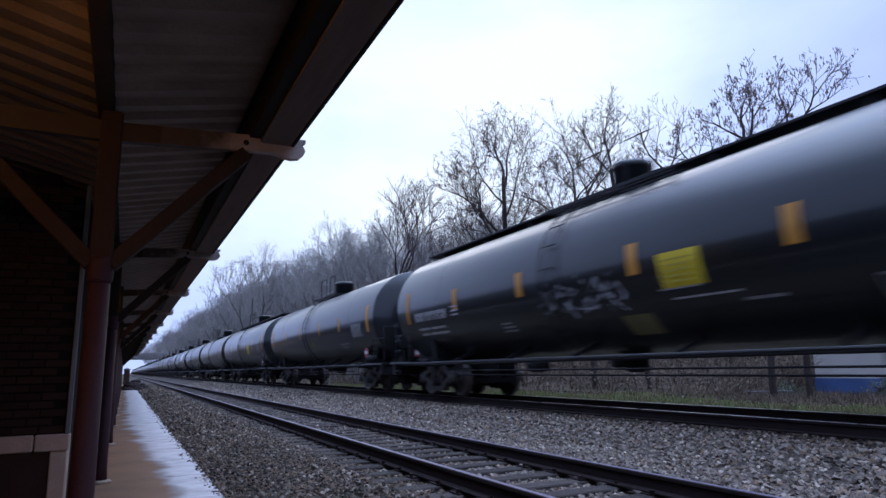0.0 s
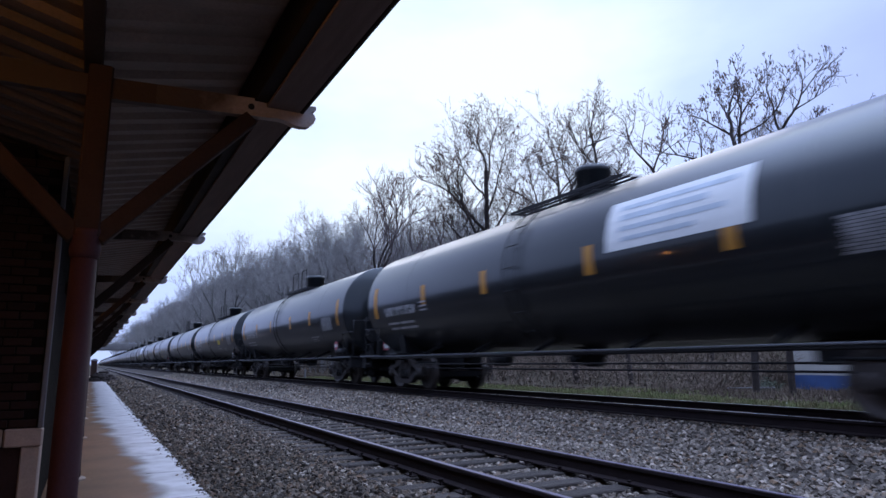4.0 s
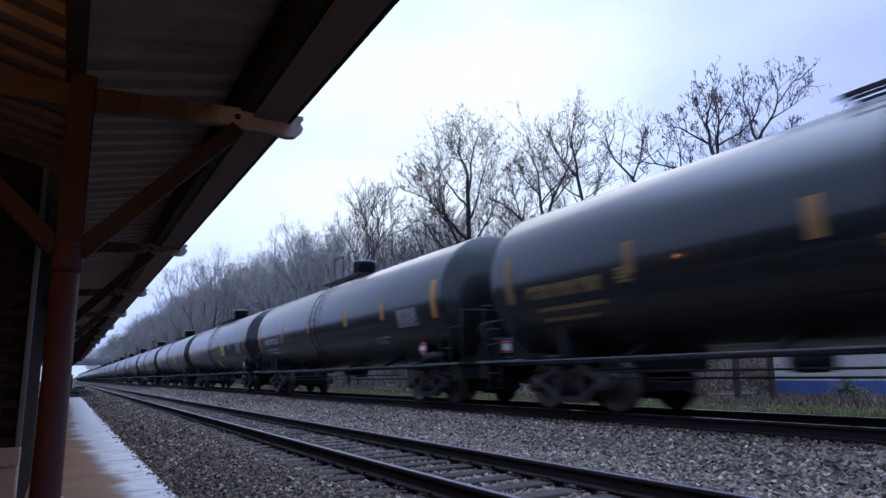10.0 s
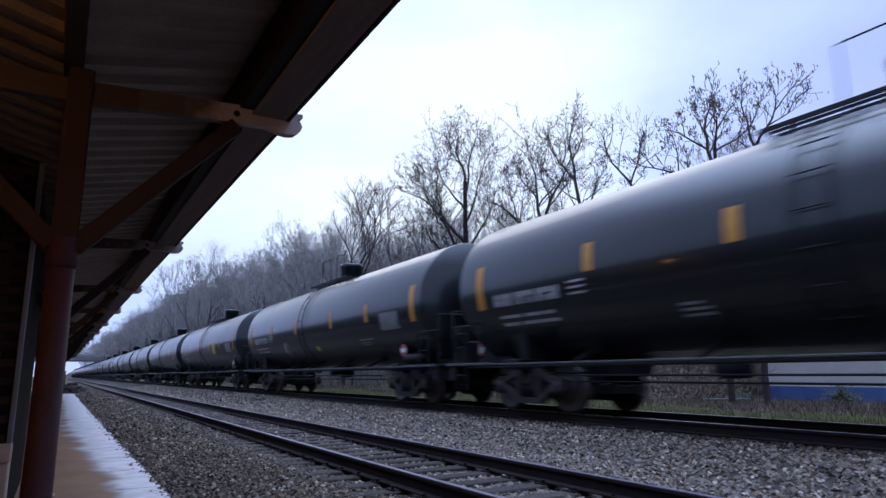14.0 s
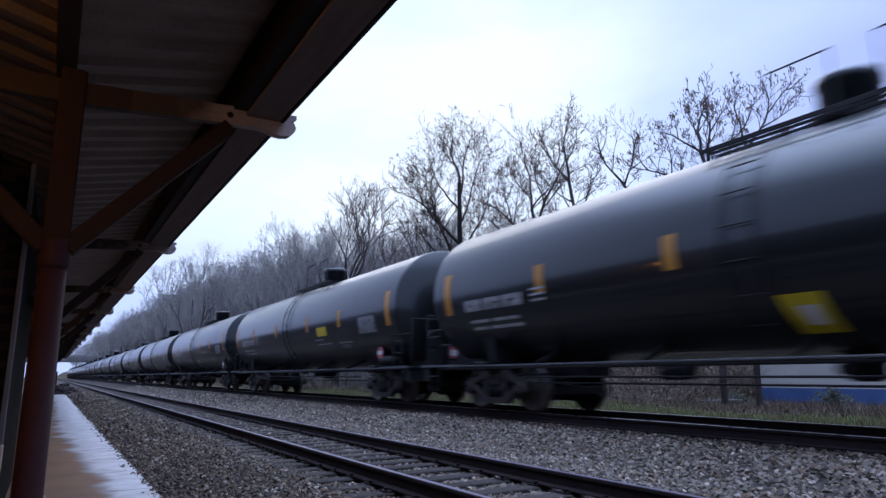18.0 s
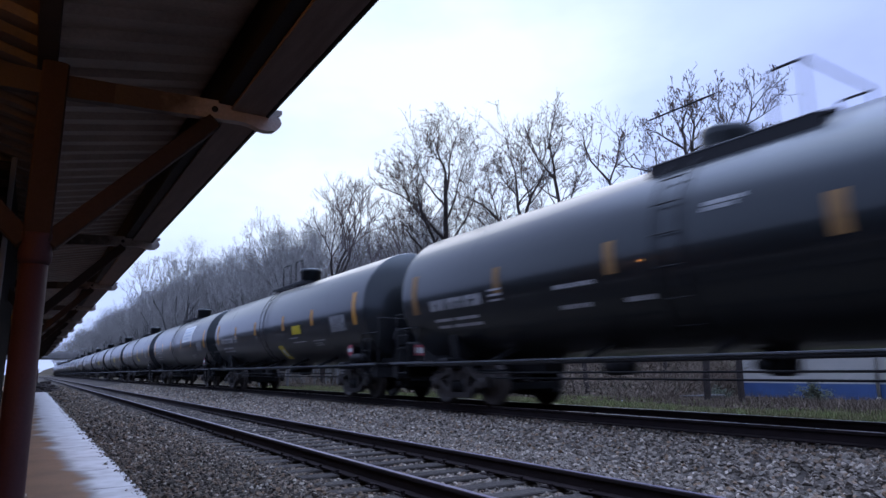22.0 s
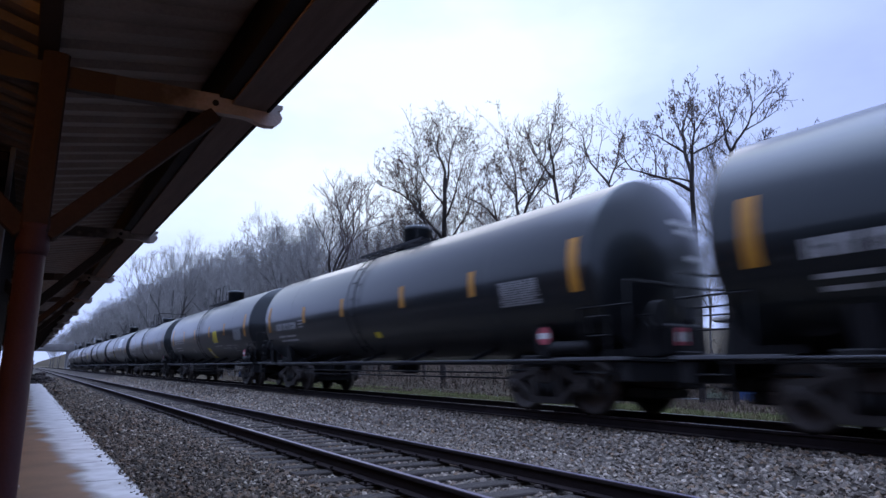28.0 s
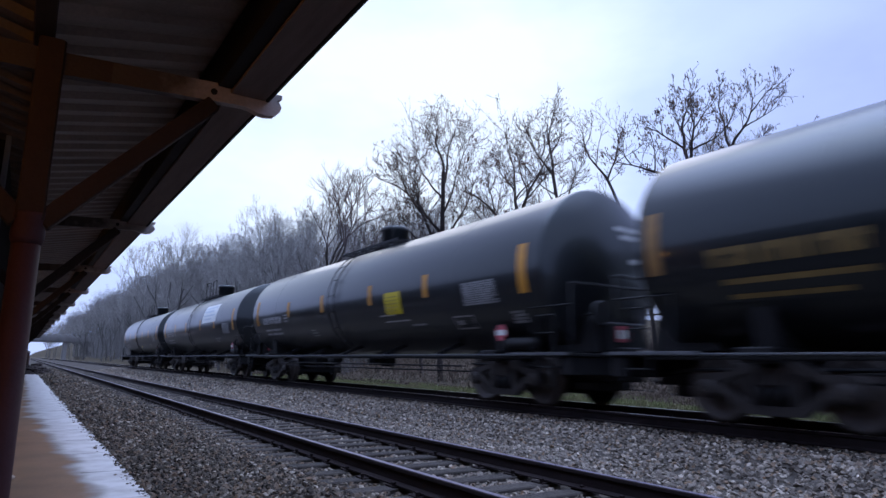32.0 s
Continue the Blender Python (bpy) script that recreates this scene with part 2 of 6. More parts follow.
def wet_sheen(m):
    """Wet edge, ragged and widening up the platform; its sky reflection is painted pale."""
    n, l = m.node_tree.nodes, m.node_tree.links
    b = n["Principled BSDF"]
    geo, sep = n.new("ShaderNodeNewGeometry"), n.new("ShaderNodeSeparateXYZ")
    l.new(geo.outputs["Position"], sep.inputs[0])

    def calc(op, a, c, d=0.0):
        k = n.new("ShaderNodeMath")
        k.operation = op
        for i, v in enumerate((a, c, d)):
            if isinstance(v, (int, float)):
                k.inputs[i].default_value = v
            else:
                l.new(v, k.inputs[i])
        return k.outputs[0]

    rim = n.new("ShaderNodeMapRange")
    rim.inputs["From Min"].default_value, rim.inputs["From Max"].default_value = 8.0, 19.0
    rim.inputs["To Min"].default_value, rim.inputs["To Max"].default_value = 3.34, 3.76
    l.new(sep.outputs["Y"], rim.inputs["Value"])
    away = calc("ADD", sep.outputs["X"], rim.outputs["Result"])
    for scale, amount, squash in ((0.8, 0.46, 1.0), (2.3, 0.26, 1.0), (9.0, 0.05, 1.0)):
        mp, tex = n.new("ShaderNodeMapping"), n.new("ShaderNodeTexNoise")
        mp.inputs["Scale"].default_value = (squash, 1.0, 1.0)
        tex.inputs["Scale"].default_value, tex.inputs["Detail"].default_value = scale, 2
        l.new(geo.outputs["Position"], mp.inputs["Vector"])
        l.new(mp.outputs["Vector"], tex.inputs["Vector"])
        away = calc("ADD", away, calc("MULTIPLY_ADD", tex.outputs["Fac"], amount, -amount / 2))
    # water creeps further in from the joints between the edge stones
    near = calc("PINGPONG", calc("ADD", sep.outputs["Y"], -8.82 + 17.2), 0.86)
    away = calc("ADD", away, calc("MULTIPLY", near, -0.10))
    wet, pale = n.new("ShaderNodeMapRange"), n.new("ShaderNodeMapRange")
    for k, a, c in ((wet, -0.16, 0.02), (pale, -0.03, 0.13)):
        k.interpolation_type = "SMOOTHSTEP"
        k.inputs["From Min"].default_value, k.inputs["From Max"].default_value = a, c
        l.new(away, k.inputs["Value"])
    old = b.inputs["Base Color"].links[0].from_socket
    damp, white = n.new("ShaderNodeMixRGB"), n.new("ShaderNodeMixRGB")
    damp.inputs["Color2"].default_value, white.inputs["Color2"].default_value = (0.17, 0.145, 0.14, 1), (0.50, 0.495, 0.50, 1)
    l.new(wet.outputs["Result"], damp.inputs["Fac"])
    l.new(old, damp.inputs["Color1"])
    # the pale sheen is thin enough in places to show the stone
    thin = n.new("ShaderNodeTexNoise")
    thin.inputs["Scale"].default_value, thin.inputs["Detail"].default_value = 3.0, 4
    l.new(geo.outputs["Position"], thin.inputs["Vector"])
    cover = n.new("ShaderNodeMapRange")
    cover.inputs["From Min"].default_value, cover.inputs["From Max"].default_value = 0.32, 0.62
    cover.inputs["To Min"].default_value, cover.inputs["To Max"].default_value = 0.45, 1.0
    l.new(thin.outputs["Fac"], cover.inputs["Value"])
    l.new(calc("MULTIPLY", pale.outputs["Result"], cover.outputs["Result"]), white.inputs["Fac"])
    l.new(damp.outputs["Color"], white.inputs["Color1"])
    l.new(white.outputs["Color"], b.inputs["Base Color"])
    rough = calc("MULTIPLY_ADD", wet.outputs["Result"], -0.35, 0.8)
    l.new(rough, b.inputs["Roughness"])


wet_sheen(M_ASPHALT)
M_COLUMN = mat("oxide_red_paint", (0.052, 0.020, 0.023), 0.7, 0.0, 0.25, 5, 60, 0.06, spec=0.25)
M_TIMBER = mat("painted_timber", (0.040, 0.028, 0.023), 0.65, 0.0, 0.3, 3, 50, 0.15, stretch=(1, 1, 1), spec=0.25)
M_PALETIMBER = mat("weathered_shaded_timber", (0.28, 0.24, 0.22), 0.7, 0.0, 0.3, 4, 50, 0.15, tint=(0.042, 0.030, 0.024))


def weather_and_shade(m):
    """Old paint worn towards the exposed beam tip; shade painted in towards the post."""
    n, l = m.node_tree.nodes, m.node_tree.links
    tc, sep, wear_shade, add = n.new("ShaderNodeTexCoord"), n.new("ShaderNodeSeparateXYZ"), n.new("ShaderNodeMapRange"), n.new("ShaderNodeMath")
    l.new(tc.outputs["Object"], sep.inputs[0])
    wear_shade.inputs["From Min"].default_value, wear_shade.inputs["From Max"].default_value = -3.60, -3.00
    wear_shade.inputs["To Min"].default_value, wear_shade.inputs["To Max"].default_value = -0.22, 0.22
    l.new(sep.outputs["X"], wear_shade.inputs["Value"])
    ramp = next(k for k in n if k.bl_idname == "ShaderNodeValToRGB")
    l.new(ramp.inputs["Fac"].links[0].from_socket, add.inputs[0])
    l.new(wear_shade.outputs["Result"], add.inputs[1])
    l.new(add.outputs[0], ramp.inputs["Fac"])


weather_and_shade(M_PALETIMBER)
M_SOFFIT = mat("soffit_board", (0.13, 0.095, 0.082), 0.75, 0.0, 0.3, 3, 50, 0.1, stretch=(6, 0.6, 6), spec=0.2)
# near black, so that the shade inside the eave sits in the colour
M_EAVE = mat("eave_shade_timber", (0.009, 0.0075, 0.0075), 0.7, 0.0, 0.3, 3, 50, 0.1, spec=0.15)
M_DARKTIMBER = mat("brown_timber", (0.036, 0.022, 0.016), 0.85, 0.0, 0.3, 3, 50, 0.1, spec=0.2)
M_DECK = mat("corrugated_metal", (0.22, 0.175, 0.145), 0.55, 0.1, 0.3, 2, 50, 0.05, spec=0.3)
# the same deck darkened: the wall side's shade is put into the colour
M_SHADEDECK = mat("shaded_corrugated_metal", (0.125, 0.095, 0.075), 0.7, 0.05, 0.35, 2, 50, 0.05, spec=0.2)
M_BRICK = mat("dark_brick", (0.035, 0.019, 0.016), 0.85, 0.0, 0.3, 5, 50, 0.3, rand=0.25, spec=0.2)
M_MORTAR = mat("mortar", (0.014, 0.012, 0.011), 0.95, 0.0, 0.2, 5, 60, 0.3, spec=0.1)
M_LIME = mat("limestone", (0.46, 0.36, 0.28), 0.8, 0.0, 0.2, 4, 50, 0.15)
M_TRIM = mat("white_trim", (0.15, 0.15, 0.155), 0.6, 0.0, 0.1, 4, 50, 0.05)
M_BARK = mat("tree_bark", (0.055, 0.045, 0.041), 0.95, 0.0, 0.35, 6, 40, 0.4, rand=0.2, spec=0.2)
# bark of the wood, paled so that distance haze is in its colour
M_HAZEBARK = mat("haze_pale_bark", (0.15, 0.143, 0.136), 0.95, 0.0, 0.35, 6, 40, 0.2, rand=0.2, spec=0.2)
M_TWIG = mat("bare_twigs", (0.145, 0.117, 0.114), 0.9, 0.0, 0.3, 3, 20, 0.0, rand=0.2, spec=0.2)
# twigs of the wood, lightened for haze in the same way
M_HAZETWIG = mat("haze_pale_twigs", (0.285, 0.275, 0.258), 0.9, 0.0, 0.3, 3, 20, 0.0, rand=0.2, spec=0.2)
M_DARKTWIG = mat("dark_twigs", (0.060, 0.047, 0.043), 0.9, 0.0, 0.3, 3, 20, 0.0, rand=0.15, spec=0.2)
M_POD = mat("dry_pods", (0.105, 0.075, 0.062), 0.9, 0.0, 0.3, 5, 20, 0.0, island=0.3)
M_BRUSH = mat("dry_brush", (0.135, 0.105, 0.080), 0.95, 0.0, 0.3, 2, 20, 0.0, island=0.5, spec=0.15)
M_LITTER = mat("leaf_litter", (0.090, 0.066, 0.048), 0.95, 0.0, 0.3, 2, 20, 0.0, island=0.45, spec=0.1)
M_PAPER = mat("paper_scrap", (0.55, 0.55, 0.53), 0.8, 0.0, 0.2, 20, 60, 0.0)
M_GRASS = mat("winter_grass", (0.14, 0.18, 0.062), 0.95, 0.0, 0.3, 2, 20, 0.0, island=0.5, tint=(0.17, 0.145, 0.08), spec=0.15)
M_LEAF = mat("bush_leaves", (0.042, 0.052, 0.026), 0.8, 0.0, 0.3, 4, 20, 0.0, island=0.4)
M_WHITEWALL = mat("white_painted_wall", (0.47, 0.45, 0.40), 0.7, 0.0, 0.12, 1.2, 40, 0.05)
M_BLUEWALL = mat("blue_painted_wall", (0.047, 0.100, 0.245), 0.6, 0.0, 0.2, 1.5, 40, 0.05)
M_ROOF = mat("grey_roofing", (0.16, 0.17, 0.18), 0.7, 0.0, 0.2, 2, 40, 0.1)
M_CONCRETE = mat("bridge_concrete", (0.27, 0.26, 0.25), 0.85, 0.0, 0.25, 0.5, 10, 0.1)
M_WARM = glow("warm_lamp", (1.0, 0.86, 0.62), 9.0)
M_LAMP = glow("sodium_glow", (1.0, 0.42, 0.08), 150.0)


# ---- mesh helpers ----
class Geo:
    """Vertices and faces of one mesh."""

    def __init__(self):
        self.v, self.f, self.smooth = [], [], []

    def add(self, verts, faces, smooth=False):
        k = len(self.v)
        self.v.extend(verts)
        self.f.extend(tuple(i + k for i in f) for f in faces)
        self.smooth.extend([smooth] * len(faces))
        return self

    def box(self, x0, y0, z0, x1, y1, z1, b=0.0, m=None):
        """A box, its edges chamfered by b."""
        b = min(b, (x1 - x0) * 0.45, (y1 - y0) * 0.45, (z1 - z0) * 0.45)
        if b <= 0:
            v = [(x, y, z) for z in (z0, z1) for y in (y0, y1) for x in (x0, x1)]
            f = [(0, 2, 3, 1), (4, 5, 7, 6), (0, 1, 5, 4), (2, 6, 7, 3), (0, 4, 6, 2), (1, 3, 7, 5)]
        else:
            rings = []
            for z, i in ((z0, b), (z0 + b, 0), (z1 - b, 0), (z1, b)):
                c = b
                xa, xb, ya, yb = x0 + i, x1 - i, y0 + i, y1 - i
                rings.append([(xa + c, ya, z), (xb - c, ya, z), (xb, ya + c, z), (xb, yb - c, z), (xb - c, yb, z), (xa + c, yb, z), (xa, yb - c, z), (xa, ya + c, z)])
            v = [p for r in rings for p in r]
            f = [tuple(range(7, -1, -1)), tuple(range(24, 32))]
            for r in range(3):
                f += [(r * 8 + i, r * 8 + (i + 1) % 8, r * 8 + 8 + (i + 1) % 8, r * 8 + 8 + i) for i in range(8)]
        if m is not None:
            v = [tuple(m @ Vector(p)) for p in v]
        return self.add(v, f)

    def tube(self, p, q, r, n=8, r2=None, caps=True):
        """A round bar from p to q."""
        p, q = Vector(p), Vector(q)
        d = (q - p).normalized()
        a = d.orthogonal().normalized()
        c = d.cross(a)
        r2 = r if r2 is None else r2
        v = []
        for o, rr in ((p, r), (q, r2)):
            v += [tuple(o + (a * math.cos(k * math.tau / n) + c * math.sin(k * math.tau / n)) * rr) for k in range(n)]
        self.add(v, [(k, (k + 1) % n, n + (k + 1) % n, n + k) for k in range(n)], True)
        if caps:
            k = len(self.v) - 2 * n
            self.f += [tuple(k + i for i in range(n - 1, -1, -1)), tuple(k + n + i for i in range(n))]
            self.smooth += [False, False]
        return self

    def sweep(self, points, r, n=6):
        """One bent round bar through the points."""
        pts = [Vector(p) for p in points]
        v = []
        a = (pts[1] - pts[0]).orthogonal().normalized()
        for i, p in enumerate(pts):
            d = (pts[min(i + 1, len(pts) - 1)] - pts[max(i - 1, 0)]).normalized()
            a = (a - d * a.dot(d)).normalized()
            c = d.cross(a)
            v += [tuple(p + (a * math.cos(k * math.tau / n) + c * math.sin(k * math.tau / n)) * r) for k in range(n)]
        m = len(pts)
        self.add(v, [(i * n + k, i * n + (k + 1) % n, (i + 1) * n + (k + 1) % n, (i + 1) * n + k) for i in range(m - 1) for k in range(n)], True)
        return self.add([v[k] for k in range(n)] + v[-n:], [tuple(range(n)), tuple(range(n, 2 * n))])

    def path(self, points, r, n=6):
        for a, b in zip(points, points[1:]):
            self.tube(a, b, r, n)
        return self

    def turned(self, profile, axis, n=24, at=(0, 0, 0), flat=False):
        """A profile of (along, radius) turned about the axis x, y or z through a point."""
        v, f = [], []
        for s, r in profile:
            for k in range(n):
                u, w = r * math.cos(k * math.tau / n), r * math.sin(k * math.tau / n)
                p = {"x": (s, u, w), "y": (w, s, u), "z": (u, w, s)}[axis]
                v.append((p[0] + at[0], p[1] + at[1], p[2] + at[2]))
        for i in range(len(profile) - 1):
            f += [(i * n + k, i * n + (k + 1) % n, (i + 1) * n + (k + 1) % n, (i + 1) * n + k) for k in range(n)]
        k0 = len(self.v)
        self.add(v, f, not flat)
        e = len(profile) - 1
        self.f += [tuple(k0 + k for k in range(n - 1, -1, -1)), tuple(k0 + e * n + k for k in range(n))]
        self.smooth += [False, False]
        return self

    def slab(self, outline, axis, a, b):
        """An outline in the plane across the axis, drawn out from a to b."""
        n = len(outline)
        put = {"x": lambda s, u, w: (s, u, w), "y": lambda s, u, w: (u, s, w), "z": lambda s, u, w: (u, w, s)}[axis]
        v = [put(s, u, w) for s in (a, b) for u, w in outline]
        f = [tuple(range(n)), tuple(range(2 * n - 1, n - 1, -1))]
        f += [(k, n + k, n + (k + 1) % n, (k + 1) % n) for k in range(n)]
        return self.add(v, f)

    def mesh(self, name, fix=True):
        me = bpy.data.meshes.new(name)
        me.from_pydata(self.v, [], self.f)
        me.polygons.foreach_set("use_smooth", self.smooth)
        if fix and len(self.f) < 4000:
            bm = bmesh.new()
            bm.from_mesh(me)
            bmesh.ops.recalc_face_normals(bm, faces=bm.faces)
            bm.to_mesh(me)
            bm.free()
        me.update()
        return me


def part(name, geo, material, parent=None, label="", at=None):
    """One mesh object, under a thing or a part."""
    me = geo.mesh(name) if isinstance(geo, Geo) else geo
    if not me.materials:
        me.materials.append(material)
    ob = new(name, me)
    if parent is not None:
        ob.parent = parent
    if at is not None:
        ob.matrix_basis = at
    if label:
        ob["label"] = label
    return ob


def thing(name, label, category, group="", kind="", at=None):
    ob = new(name)
    ob.empty_display_size = 0.2
    if at is not None:
        ob.matrix_basis = at
    return tagged(ob, label, category, group, kind)


def solid(name, geo, material, label="", category="", group="", kind="", at=None):
    return tagged(part(name, geo, material, at=at), label, category, group, kind)


def smoothstep(a, b, x):
    u = min(1.0, max(0.0, (x - a) / (b - a)))
    return u * u * (3 - 2 * u)


def land(x, y):
    """The height of the ground: level along the tracks, a wooded bank beyond them."""
    z = -0.42 + 0.42 * smoothstep(6.5, 10.0, x)
    hill = smoothstep(24, 70, y) * smoothstep(13, 48, x) * 7.0 + smoothstep(90, 240, y) * smoothstep(10, 34, x) * 9.0
    hill = hill + smoothstep(14.3, 18, y) * smoothstep(13, 19, x) * 1.5
    return z + hill + 0.06 * noise.noise((x * 0.15, y * 0.15, 0)) * smoothstep(8, 11, x)


# ---- ground ----
def ground():
    xs = [-2500, -600, -150, -60, -20, -8, -4, 0, 4, 6.5, 7.2, 8, 9, 10, 11, 12, 13, 14, 15, 16, 18, 20, 23, 26, 30, 35, 40, 48, 60, 90, 150, 400, 1000, 2500]
    ys = [-2500, -800, -300, -120, -60, -30, -15, -8] + [i * 1.5 for i in range(-2, 34)] + [54, 60, 70, 80, 95, 110, 130, 160, 200, 260, 350, 500, 900, 2500]
    g = Geo()
    g.add([(x, y, land(x, y)) for y in ys for x in xs], [(j * len(xs) + i, j * len(xs) + i + 1, (j + 1) * len(xs) + i + 1, (j + 1) * len(xs) + i) for j in range(len(ys) - 1) for i in range(len(xs) - 1)], True)
    solid("ground", g, M_GROUND, "patchy winter grass and bare earth beside the railway", "ground", kind="structure")
    # the bed of crushed stone that carries both tracks
    prof = [(-2.86, -0.46), (-2.84, -0.33), (-2.2, -0.27), (-1.4, -0.205), (-0.9, -0.235), (0.9, -0.235), (1.5, -0.21), (2.4, -0.16), (3.1, 0.02), (3.6, 0.085), (6.4, 0.085), (7.3, -0.12), (8.3, -0.42)]
    g = Geo()
    n = len(prof)
    rows = [-400, -60, -12, 0, 30, 80, 200, 500]
    g.add([(x, y, z) for y in rows for x, z in prof], [(j * n + i, j * n + i + 1, (j + 1) * n + i + 1, (j + 1) * n + i) for j in range(len(rows) - 1) for i in range(n - 1)])
    solid("ballast_bed", g, M_BED, "bed of grey crushed stone under both tracks", "ballast", kind="structure")
    return prof


BED = ground()


def fast_mesh(name, verts, tris):
    """A mesh of triangles from two arrays."""
    me = bpy.data.meshes.new(name)
    me.vertices.add(len(verts))
    me.vertices.foreach_set("co", np.asarray(verts, np.float32).ravel())
    me.loops.add(3 * len(tris))
    me.loops.foreach_set("vertex_index", np.asarray(tris, np.int32).ravel())
    me.polygons.add(len(tris))
    me.polygons.foreach_set("loop_start", np.arange(0, 3 * len(tris), 3, dtype=np.int32))
    me.polygons.foreach_set("use_smooth", [False] * len(tris))
    me.update(calc_edges=True)
    return me


def ballast():
    """Loose stones, densest where the platform looks down on them."""
    rng = np.random.default_rng(5)
    shapes = []
    for k in range(10):
        v = np.array([(1, 0, 0), (-1, 0, 0), (0, 1, 0), (0, -1, 0), (0, 0, 1), (0, 0, -1), (.6, .6, .55), (-.6, .6, -.5), (.55, -.6, -.5), (-.6, -.55, .6)], float)
        v *= rng.uniform(0.62, 1.15, (len(v), 1))
        bm = bmesh.new()
        for p in v:
            bm.verts.new(p)
        bmesh.ops.convex_hull(bm, input=bm.verts)
        bmesh.ops.triangulate(bm, faces=bm.faces)
        bm.verts.index_update()
        keep = {q.index for f in bm.faces for q in f.verts}
        order = {i: j for j, i in enumerate(sorted(keep))}
        bm.verts.ensure_lookup_table()
        shapes.append((np.array([bm.verts[i].co for i in sorted(keep)]), np.array([[order[q.index] for q in f.verts] for f in bm.faces])))
        bm.free()
    bed_x, bed_h = np.array([p[0] for p in BED]), np.array([p[1] for p in BED])

    def field(name, zones, material, label):
        verts, tris, base = [], [], 0
        for x0, x1, y0, y1, count, size in zones:
            x, y = rng.uniform(x0, x1, count), rng.uniform(y0, y1, count)
            # few stones lie on the tops of the ties
            on_tie = (np.abs(x) < 1.32) & (np.abs((y - 0.6 + 0.265) % 0.53 - 0.265) < 0.11)
            keep = ~on_tie | (rng.random(count) < np.where(np.abs(x) < 0.72, 0.55, 0.22))
            x, y = x[keep], y[keep]
            which = rng.integers(10, size=len(x))
            z = np.where(x > -2.82, np.interp(x, bed_x, bed_h), PLAT_Z - 0.02 + np.maximum(0, -2.9 - x) * 0.15) + rng.uniform(-0.3, 0.6, len(x)) * size
            for q, (v, f) in enumerate(shapes):
                sel = which == q
                m = int(sel.sum())
                s = size * rng.uniform(0.55, 1.3, (m, 1)) * np.stack([np.ones(m), rng.uniform(0.7, 1.1, m), rng.uniform(0.55, 0.95, m)], 1)
                a, b = rng.uniform(0, 6.28, m), rng.uniform(-0.7, 0.7, m)
                p = v[None] * s[:, None]
                py, pz = p[..., 1] * np.cos(b)[:, None] - p[..., 2] * np.sin(b)[:, None], p[..., 1] * np.sin(b)[:, None] + p[..., 2] * np.cos(b)[:, None]
                px, py = p[..., 0] * np.cos(a)[:, None] - py * np.sin(a)[:, None], p[..., 0] * np.sin(a)[:, None] + py * np.cos(a)[:, None]
                verts.append(np.stack([px + x[sel][:, None], py + y[sel][:, None], pz + z[sel][:, None]], 2).reshape(-1, 3))
                tris.append((f[None] + (base + np.arange(m) * len(v))[:, None, None]).reshape(-1, 3))
                base += m * len(v)
        solid(name, fast_mesh(name, np.concatenate(verts), np.concatenate(tris)), material, label, "ballast", kind="stuff")

    field("ballast_stones", [
        (-0.68, 0.68, -9, 2, 1500, 0.05), (0.85, 4.1, -9, 2, 3200, 0.055), (-0.68, 0.68, 2, 12, 6500, 0.029), (-0.68, 0.68, 12, 40, 5000, 0.042),
        (0.85, 3.6, 2, 12, 13200, 0.036), (0.85, 3.65, 12, 26, 9800, 0.043), (0.85, 4.1, 26, 70, 6000, 0.065),
        (5.8, 7.6, 2, 30, 3000, 0.042)], M_STONE, "loose grey and tan crushed stones between and beside the tracks")
    field("shoulder_stones", [
        (-2.88, -0.85, -9, 3, 2600, 0.055), (-2.88, -0.85, 3, 14, 14000, 0.032), (-2.88, -0.85, 14, 34, 8500, 0.044), (-2.88, -0.85, 34, 80, 3600, 0.07),
        (-2.92, -2.78, 3, 40, 1300, 0.028), (-3.0, -2.88, 3, 30, 220, 0.022), (3.6, 6.2, -6, 40, 9000, 0.036), (2.9, 3.9, -6, 40, 4200, 0.036), (3.4, 4.3, -4, 28, 7500, 0.035)], M_SHOULDER, "dirty brown and grey crushed stones below the platform edge and under the train")


ballast()


# ---- tracks ----
def rail_outline(x):
    return [(x + u, w) for u, w in ((-0.07, -0.17), (0.07, -0.17), (0.07, -0.158), (0.012, -0.14), (0.009, -0.05), (0.036, -0.034), (0.036, -0.008), (0.026, -0.001), (-0.026, -0.001), (-0.036, -0.008), (-0.036, -0.034), (-0.009, -0.05), (-0.012, -0.14), (-0.07, -0.158))]


def track(name, x0, z0, label, head):
    t = thing(name, label, "railway track", kind="structure", at=pose(x0, 0, z0))
    for s in (-1, 1):
        g = Geo().slab(rail_outline(s * 0.755), "y", -400, 500)
        r = part("rail", g, M_RAILSIDE, t, "rust-brown steel rail")
        part("rail_head", Geo().box(s * 0.755 - 0.027, -400, -0.002, s * 0.755 + 0.027, 500, 0.001), head, r, "worn bright running surface")
    return t


near_track = track("near_track", 0, 0, "empty near track with rust-brown rails on weathered wooden ties", M_RAILTOP)
far_track = track("far_track", FAR_X, FAR_Z, "far track on raised ballast that carries the train", M_TREAD)
# a spare length of rail left lying behind the far track
spare = solid("spare_rail", Geo().slab(rail_outline(0), "y", 9.5, 60), M_RAILSIDE, "spare rusty rail lying on the ground behind the far track", "rail", at=pose(7.25, 0, 0.06))


